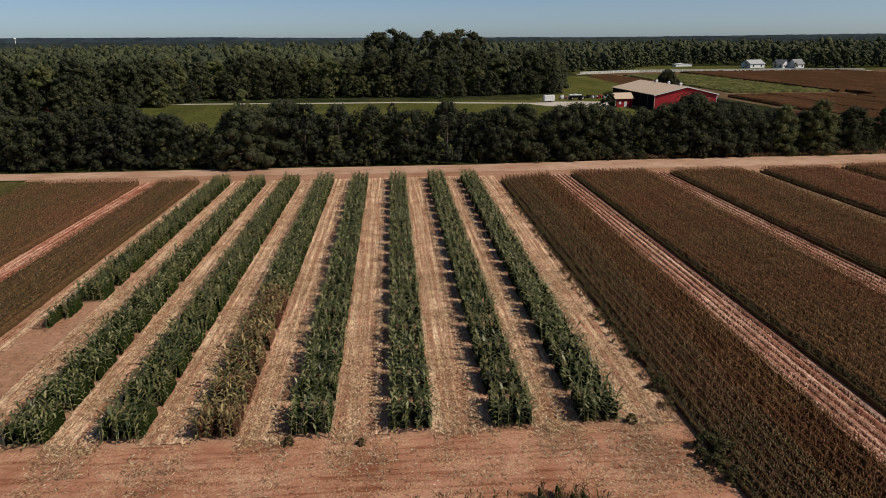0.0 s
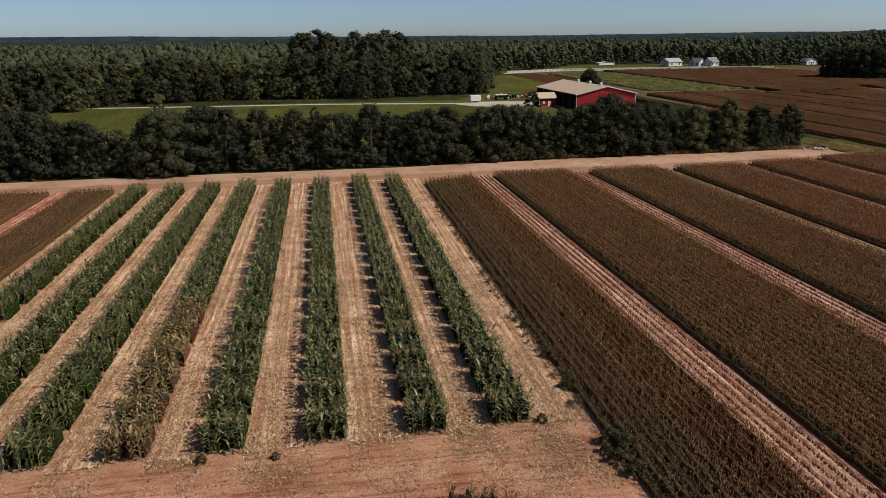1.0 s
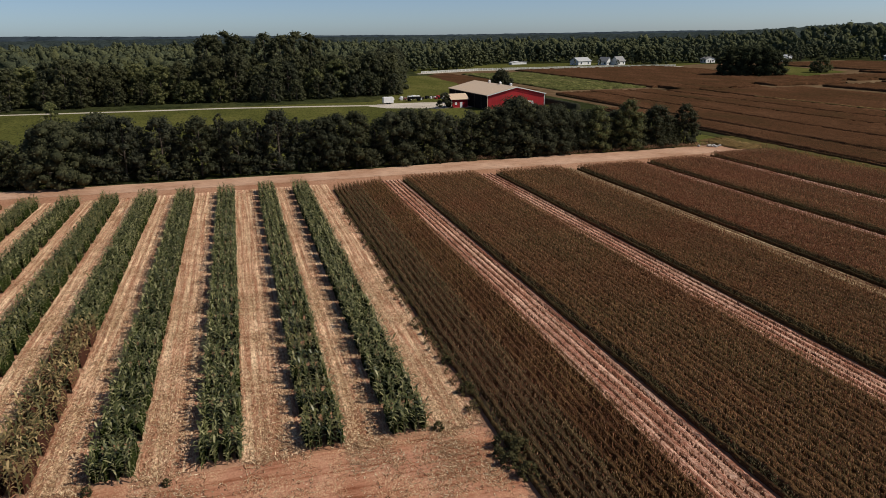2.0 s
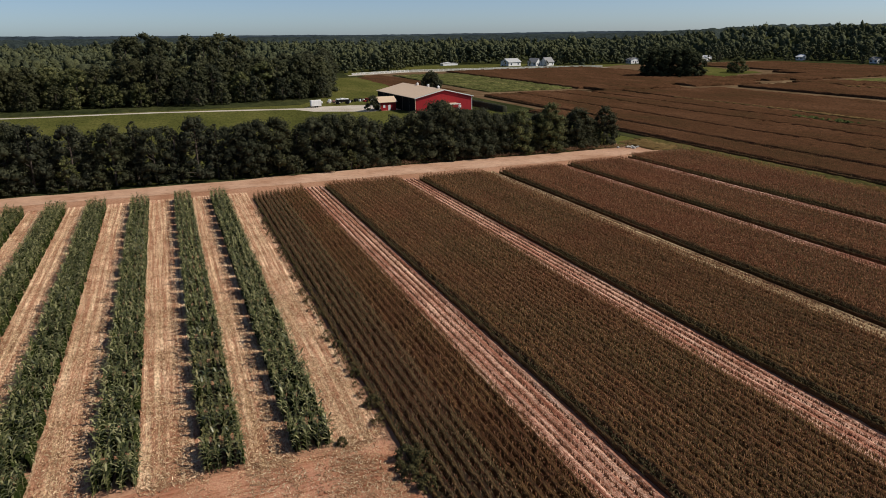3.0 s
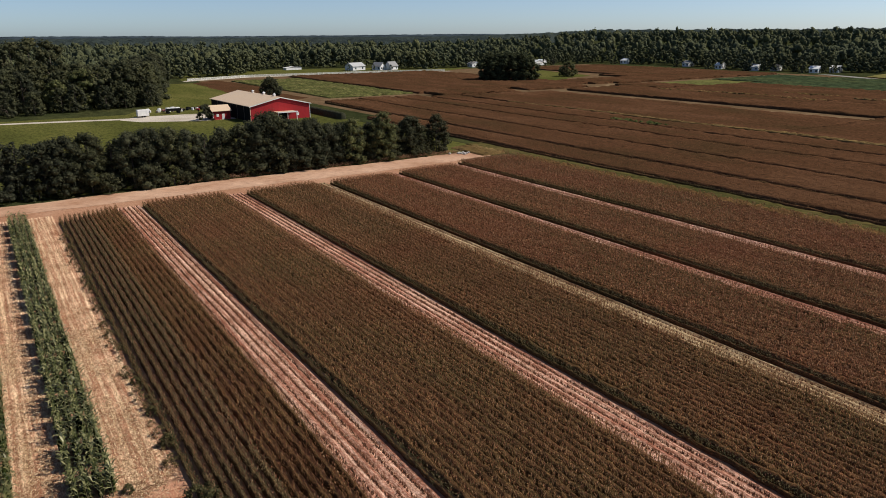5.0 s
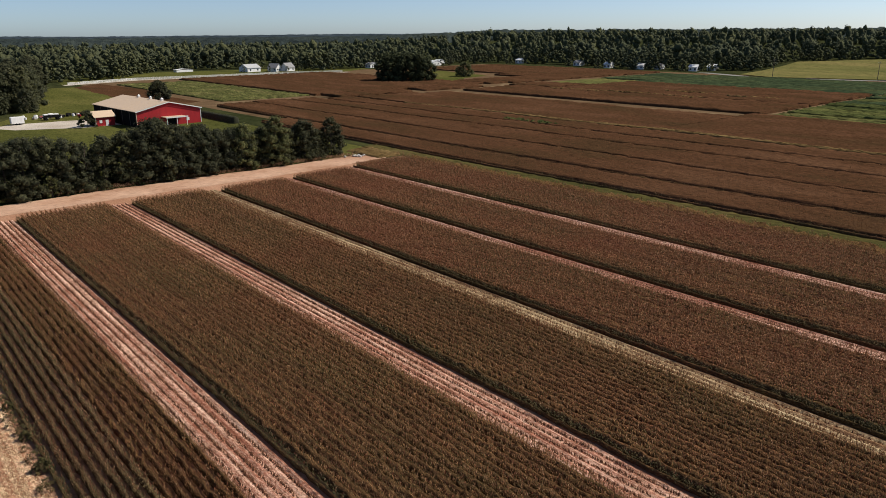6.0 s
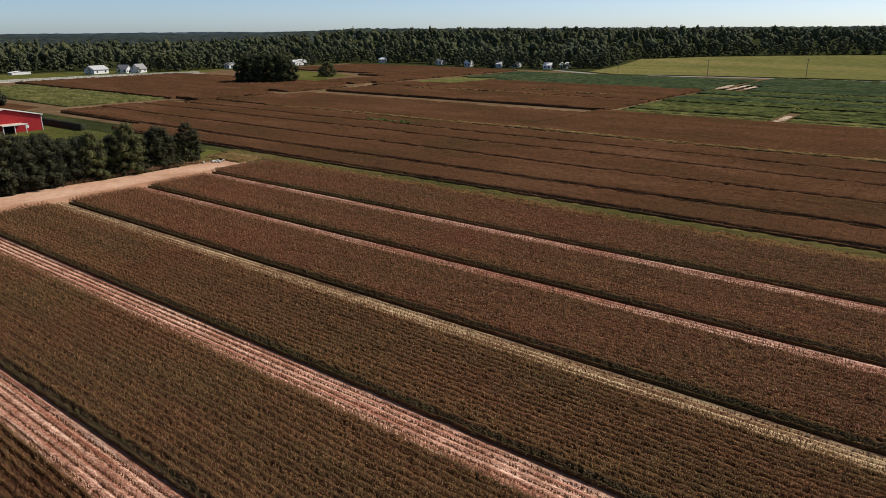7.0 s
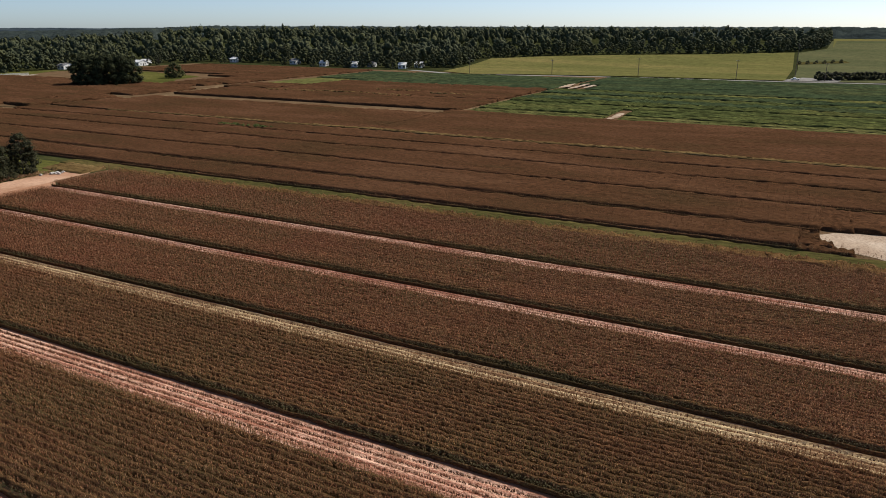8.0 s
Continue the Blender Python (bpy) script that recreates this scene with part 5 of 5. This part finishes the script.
for i in range(46):
    f = i / 45
    x, y = 66 + 30 * f + r_yard.uniform(-1, 1), 304.5 + r_yard.uniform(-3.5, 3.5)
    (wrapped_bale if r_yard.random() < 0.5 else crate)(x, y, r_yard.uniform(0.5, 1.05))

hedge_wall = carpet("clipped_hedge", 123.2, 125.4, 236, 271, 0.5, 0.7, 2.1, M_TREE[3], "long dark clipped hedge beside the barn lawn", 0.1, "hedge")

fringe_protos = [sorghum_plant(random.Random(90 + i), 0.7 + 0.06 * i, 1.1, 9) for i in range(5)]
for i, (xa, xb, y) in enumerate(((34, 117, 148.2), (48, 116, 148.9), (60, 115, 149.5))):
    ob = new("dry_grass", row_mesh("dry_grass", fringe_protos, xb - xa, 0.3, 510 + i, [M_CHAFF, M_STUB], 0.25, size=(0.6, 1.3)))
    ob.matrix_world = pose(xb, y, 0, 0, 0, 90)
    tagged(ob, "dry reddish-brown grass between track and hedgerow", "grass", "", "stuff")
far_shed = thing("red_shed", (-123.5, 264.5, 0), "small orange-red shed half hidden by trees", "shed", turn=10)
part("wall", gable_walls(-1.9, 1.9, -1.5, 1.5, 2.0, 2.8), M_ORANGE, far_shed)
part("roof", gable_roof(bmesh.new(), -1.9, 1.9, -1.5, 1.5, 2.05, 2.85, 0.2, 0.08), M_ORANGE, far_shed)
rock_rng = random.Random(3)
for i in range(9):
    bm = bmesh.new()
    bmesh.ops.create_icosphere(bm, subdivisions=2, radius=rock_rng.uniform(0.28, 0.6))
    for v in bm.verts:
        v.co *= 1 + 0.3 * noise.noise(v.co * 2.2 + Vector((i * 7.1, 0, 0)))
        v.co.z *= 0.7
    ob = new("rock", from_bm("rock", bm, M_ROCK))
    ob.matrix_world = pose(115 + rock_rng.uniform(-2.2, 3.2), 146.6 + rock_rng.uniform(-1.2, 1.6), 0.25)
    tagged(ob, "pale grey boulder in a heap by the track", "rock", "boulders by the track")


# ---- far houses, fence, poles ----
def house(x, y, w, d, eave, top, turn, roof_mat, label, name="house"):
    h = thing(name, (x, y, float(hill(x, y))), label, "house", "far houses", turn)
    part("wall", gable_walls(-w / 2, w / 2, -d / 2, d / 2, eave, top), M_WHITE, h)
    part("roof", gable_roof(bmesh.new(), -w / 2, w / 2, -d / 2, d / 2, eave + 0.05, top + 0.05, 0.5, 0.2), roof_mat, h)
    for sx in (-1, 1):
        for f in (-0.28, 0.28):
            win = part("window", boxed(sx * w / 2 - 0.06, sx * w / 2 + 0.06, f * d - 0.7, f * d + 0.7, 1.0, 2.4), M_GLASS, h, "dark window")
    for f in (-0.25, 0.2):
        part("window", boxed(f * w - 0.6, f * w + 0.6, -d / 2 - 0.06, -d / 2 + 0.06, 1.0, 2.3), M_GLASS, h)
    part("door", boxed(-0.5, 0.5, -d / 2 - 0.07, -d / 2 + 0.07, 0, 2.1), M_DARK, h)
    return h


house(294, 570, 10, 15, 3.4, 6.2, 108, M_LIGHTROOF, "white outbuilding with a grey metal roof", "outbuilding")
house(312, 560, 7, 9, 3.2, 6.4, 24, M_GREYROOF, "white house with a steep grey roof")
house(323, 557, 7, 10, 3.3, 6.8, 112, M_GREYROOF, "white house with several gables")
for x, y, w, d, t in ((470, 540, 10, 14, 20), (484, 549, 9, 12, 70), (553, 500, 9, 13, 30), (557, 428, 9, 12, 10), (546, 352, 10, 13, 60), (556, 340, 8, 11, 0), (549, 303, 9, 14, 75), (566, 296, 9, 12, 30), (545, 385, 8, 11, 45), (400, 548, 9, 12, 15)):
    house(x + 9, y + 4, 0.95 * d, 0.7 * w, 3.2, 5.0, 10 + 0.15 * t, M_PALEROOF if t > 15 else M_GREYROOF, "small white house under trees at the fields' edge")
    for i in range(3):
        plant_tree(edge_kinds[i], x + 9 + (-13, 12, 3)[i] + pick.uniform(-2, 2), y + 4 + (2, -10, -13)[i] + pick.uniform(-2, 2), "garden tree before a far white house", "garden trees", pick.uniform(0.35, 0.6), 50 * i)
for x, y, s in ((303, 553, 0.3), (318, 549, 0.26), (330, 547, 0.34), (284, 562, 0.28)):
    plant_tree(edge_kinds[1], x, y, "small garden tree by the white houses", "garden trees", s, 40 * s)
tunnel = thing("long_shed", (252, 611, 0), "long low white shed by the far lane", "shed", turn=12)
part("wall", boxed(-8, 8, -2.5, 2.5, 0, 1.9), M_WHITE, tunnel)
part("roof", gable_roof(bmesh.new(), -8, 8, -2.5, 2.5, 1.9, 2.7, 0.3, 0.12), M_WHITE, tunnel)


def white_fence():
    """Posts with three rails, run by run."""
    pts = [(134, 503), (158, 514), (184, 524.5), (226, 521.5), (262, 520), (297, 518.5), (346, 506)]
    fence = thing("fence", (134, 503, 0), "long white board fence along the far lane", "fence")
    for (xa, ya), (xb, yb) in zip(pts, pts[1:]):
        d = math.hypot(xb - xa, yb - ya)
        a = math.degrees(math.atan2(yb - ya, xb - xa))
        for z in (0.45, 0.95, 1.45):
            rail = part("rail", boxed(0, d, -0.03, 0.03, z - 0.11, z + 0.11), M_WHITE, fence)
            rail.matrix_local = pose(xa - 134, ya - 503, 0, 0, 0, a)
        for i in range(int(d / 4)):
            post = part("post", boxed(-0.09, 0.09, 0.03, 0.2, 0, 1.65), M_WHITE, fence)
            post.matrix_local = pose(xa - 134 + (xb - xa) * i * 4 / d, ya - 503 + (yb - ya) * i * 4 / d, 0, 0, 0, a)


white_fence()


def utility_pole(x, y, tall, lean=0.0):
    p = thing("utility_pole", (x, y, 0), "tall weathered wooden utility pole beside the road", "utility pole", "utility poles")
    bm = bmesh.new()
    tube(bm, (0, 0, -0.5), (lean, 0, tall), 0.24, 0.14, 8)
    part("pole", bm, M_POLE, p)
    part("crossarm", boxed(lean - 0.07, lean + 0.07, -1.3, 1.3, tall - 0.9, tall - 0.7), M_POLE, p)
    for yy in (-1.1, -0.4, 0.4, 1.1):
        bm = bmesh.new()
        tube(bm, (lean, yy, tall - 0.7), (lean, yy, tall - 0.4), 0.06, 0.04, 6)
        part("insulator", bm, M_WHITE, p)


for x, y, tall in ((519, 224, 12.5), (536.5, 163, 11.5), (546, 100, 13.5), (549, 33, 13.5), (557, -22, 12.5), (566, -72, 12.5)):
    utility_pole(x, y, tall)
utility_pole(565, -3.5, 24.0, 0.8)

shrub_kind = tree_kind(97, 4.2, 5.0, 160, 0.7, "bushy", cedarg, 10)
for i in range(26):
    plant_tree(shrub_kind, 566 + 1.6 * i + pick.uniform(-1, 1), -18 - 2.6 * i, "clipped dark hedge shrub beside the lot", "lot shrubs", pick.uniform(1.1, 1.4), pick.uniform(0, 360), "shrub")
sheet("garden_plot", [(757, 2), (790, 0), (822, -40), (800, -44)], M_STRIP, 0.5, "pale planted plot with a row of shrubs", 20.0)
for i in range(6):
    plant_tree(shrub_kind, 764 + 6.5 * i, -1 - 7.0 * i, "round dark shrub in a row on a pale plot", "plot shrubs", 0.8, 40 * i, "shrub")


def pickup():
    v = thing("pickup_truck", (557, -4, 0.35), "white pickup truck parked on the lot", "truck", turn=20)
    part("body", boxed(-1.0, 1.0, -2.8, 2.8, 0.5, 1.15, bevel=0.12), M_WHITE, v)
    part("cab", boxed(-0.9, 0.9, -0.6, 1.4, 1.15, 1.9, bevel=0.2), M_WHITE, v)
    part("windscreen", boxed(-0.8, 0.8, 1.3, 1.45, 1.2, 1.75), M_GLASS, v)
    for x in (-0.95, 0.95):
        for y in (-1.8, 1.8):
            bm = bmesh.new()
            tube(bm, (x - 0.12, y, 0.38), (x + 0.12, y, 0.38), 0.38, 0.38, 12)
            part("wheel", bm, M_DARK, v)


pickup()


# ---- loose litter and stubble ----
def straws(name, boxes, mat, label, seed, length=(0.05, 0.34), width=(0.02, 0.05), lift=(0.05, 0.14)):
    """Loose dry pieces lying on the ground, in drifts along y; boxes: x0, x1, y0, y1, number."""
    r = np.random.default_rng(seed)
    Vs = []
    for x0, x1, y0, y1, n in boxes:
        n = int(n)
        drift = r.integers(0, 3, n)
        x = np.where(drift < 2, x0 + (x1 - x0) * (0.3 + 0.42 * drift) + r.normal(0, 0.13 * (x1 - x0), n), r.uniform(x0, x1, n))
        P = np.stack([np.clip(x, x0, x1), r.uniform(y0, y1, n), r.uniform(*lift, n)], -1)
        thin = np.sin(P[:, 0] * 0.9 + 2.1 * np.sin(P[:, 1] * 0.23)) + np.sin(P[:, 1] * 0.71 + P[:, 0] * 0.4)
        P = P[thin + r.normal(0, 0.9, n) > -0.7]
        n = len(P)
        a = r.normal(math.pi / 2, 0.9, n)
        t = np.stack([np.cos(a), np.sin(a), r.normal(0, 0.18, n)], -1) * (r.uniform(*length, n) ** 1.0 / 2)[:, None]
        b = np.stack([-np.sin(a), np.cos(a), r.normal(0, 0.3, n)], -1) * (r.uniform(*width, n) / 2)[:, None]
        Vs.append(np.stack([P - t - b, P + t - b, P + t + b, P - t + b], 1).reshape(-1, 3))
    V = np.concatenate(Vs)
    V[:, 2] = np.maximum(V[:, 2], 0.02)
    return tagged(new(name, mesh_of(name, V, np.arange(len(V)).reshape(-1, 4), [mat])), label, "straw litter", kind="stuff")


lanes = []
for k, (xc, y0) in enumerate(CORN):
    right = CORN[k + 1][0] - 1.3 if k < 7 else 19.0
    lanes += [(xc + 1.4, right, 41, 75, 6600), (xc + 1.4, right, 75, 130, 4200)]
broad = [(-34, -27, 44, 72, 900), (8, 19, 31, 43, 1500), (13.5, 19, 34, 43, 1500)] + [(-34 + 6.6 * i, -27.4 + 6.6 * i, 30, 40, 420) for i in range(8)]
for k in range(8):
    right = CORN[k + 1][0] - 1.3 if k < 7 else 19.0
    broad += [(CORN[k][0] + 1.2, right + 0.3, 38.4, 43.0, 760), (CORN[k][0] + 1.4, right, 35.0, 39.0, 260)]
straws("headland_litter", broad, M_STRAW, "short bits of corn litter trodden into bare soil", 58, (0.05, 0.3), (0.02, 0.05), (0.03, 0.09))
straws("corn_litter", lanes, M_STRAW, "pale dry corn stalks and husks scattered on soil", 55)
straws("chaff", [(x0, x1, y0, y1, n * 0.75) for x0, x1, y0, y1, n in lanes + broad], M_CHAFF, "brown chaff and leaf scraps between the corn strips", 57)
straws("lane_straw", [(BLOCKS[k][1] + 0.5, BLOCKS[k + 1][0] - 0.5, max(BLOCKS[k][2], 0) - 20, 131, n) for k, n in ((0, 1800), (1, 2600), (2, 2600), (3, 1200), (4, 800))],
       M_STRAW, "pale straw in the harvested lanes", 56)
weed = tree_kind(99, 1.5, 2.2, 360, 0.09, "bushy", M_SEDGE, 20, 0.2)
tall_weed = tree_kind(98, 1.7, 2.3, 700, 0.11, "bushy", M_WEEDLEAF, 22, 0.6)
weed_rng = random.Random(21)
for i in range(46):
    plant_tree(weed, 19.3 + weed_rng.uniform(-0.4, 0.25), 43 + 1.6 * i + weed_rng.uniform(-1.2, 1.2), "brownish green weed at the sorghum's edge", "weeds", weed_rng.uniform(0.3, 0.62), 50 * i, "weed")
for x, y, s in ((19.6, 38.4, 0.72), (20.3, 37.2, 0.8), (19.2, 36.2, 0.62), (19.9, 34.8, 0.66), (20.6, 38.9, 0.5), (18.9, 37.4, 0.45), (19.6, 46.5, 0.6), (15.9, 42.0, 0.4), (-7.4, 41.2, 0.35), (-2.6, 40.8, 0.3), (19.5, 52.0, 0.5), (19.4, 58.5, 0.45)):
    plant_tree(tall_weed, x, y, "green weed clump at the crop's edge", "weeds", s, 60 * x, "weed")
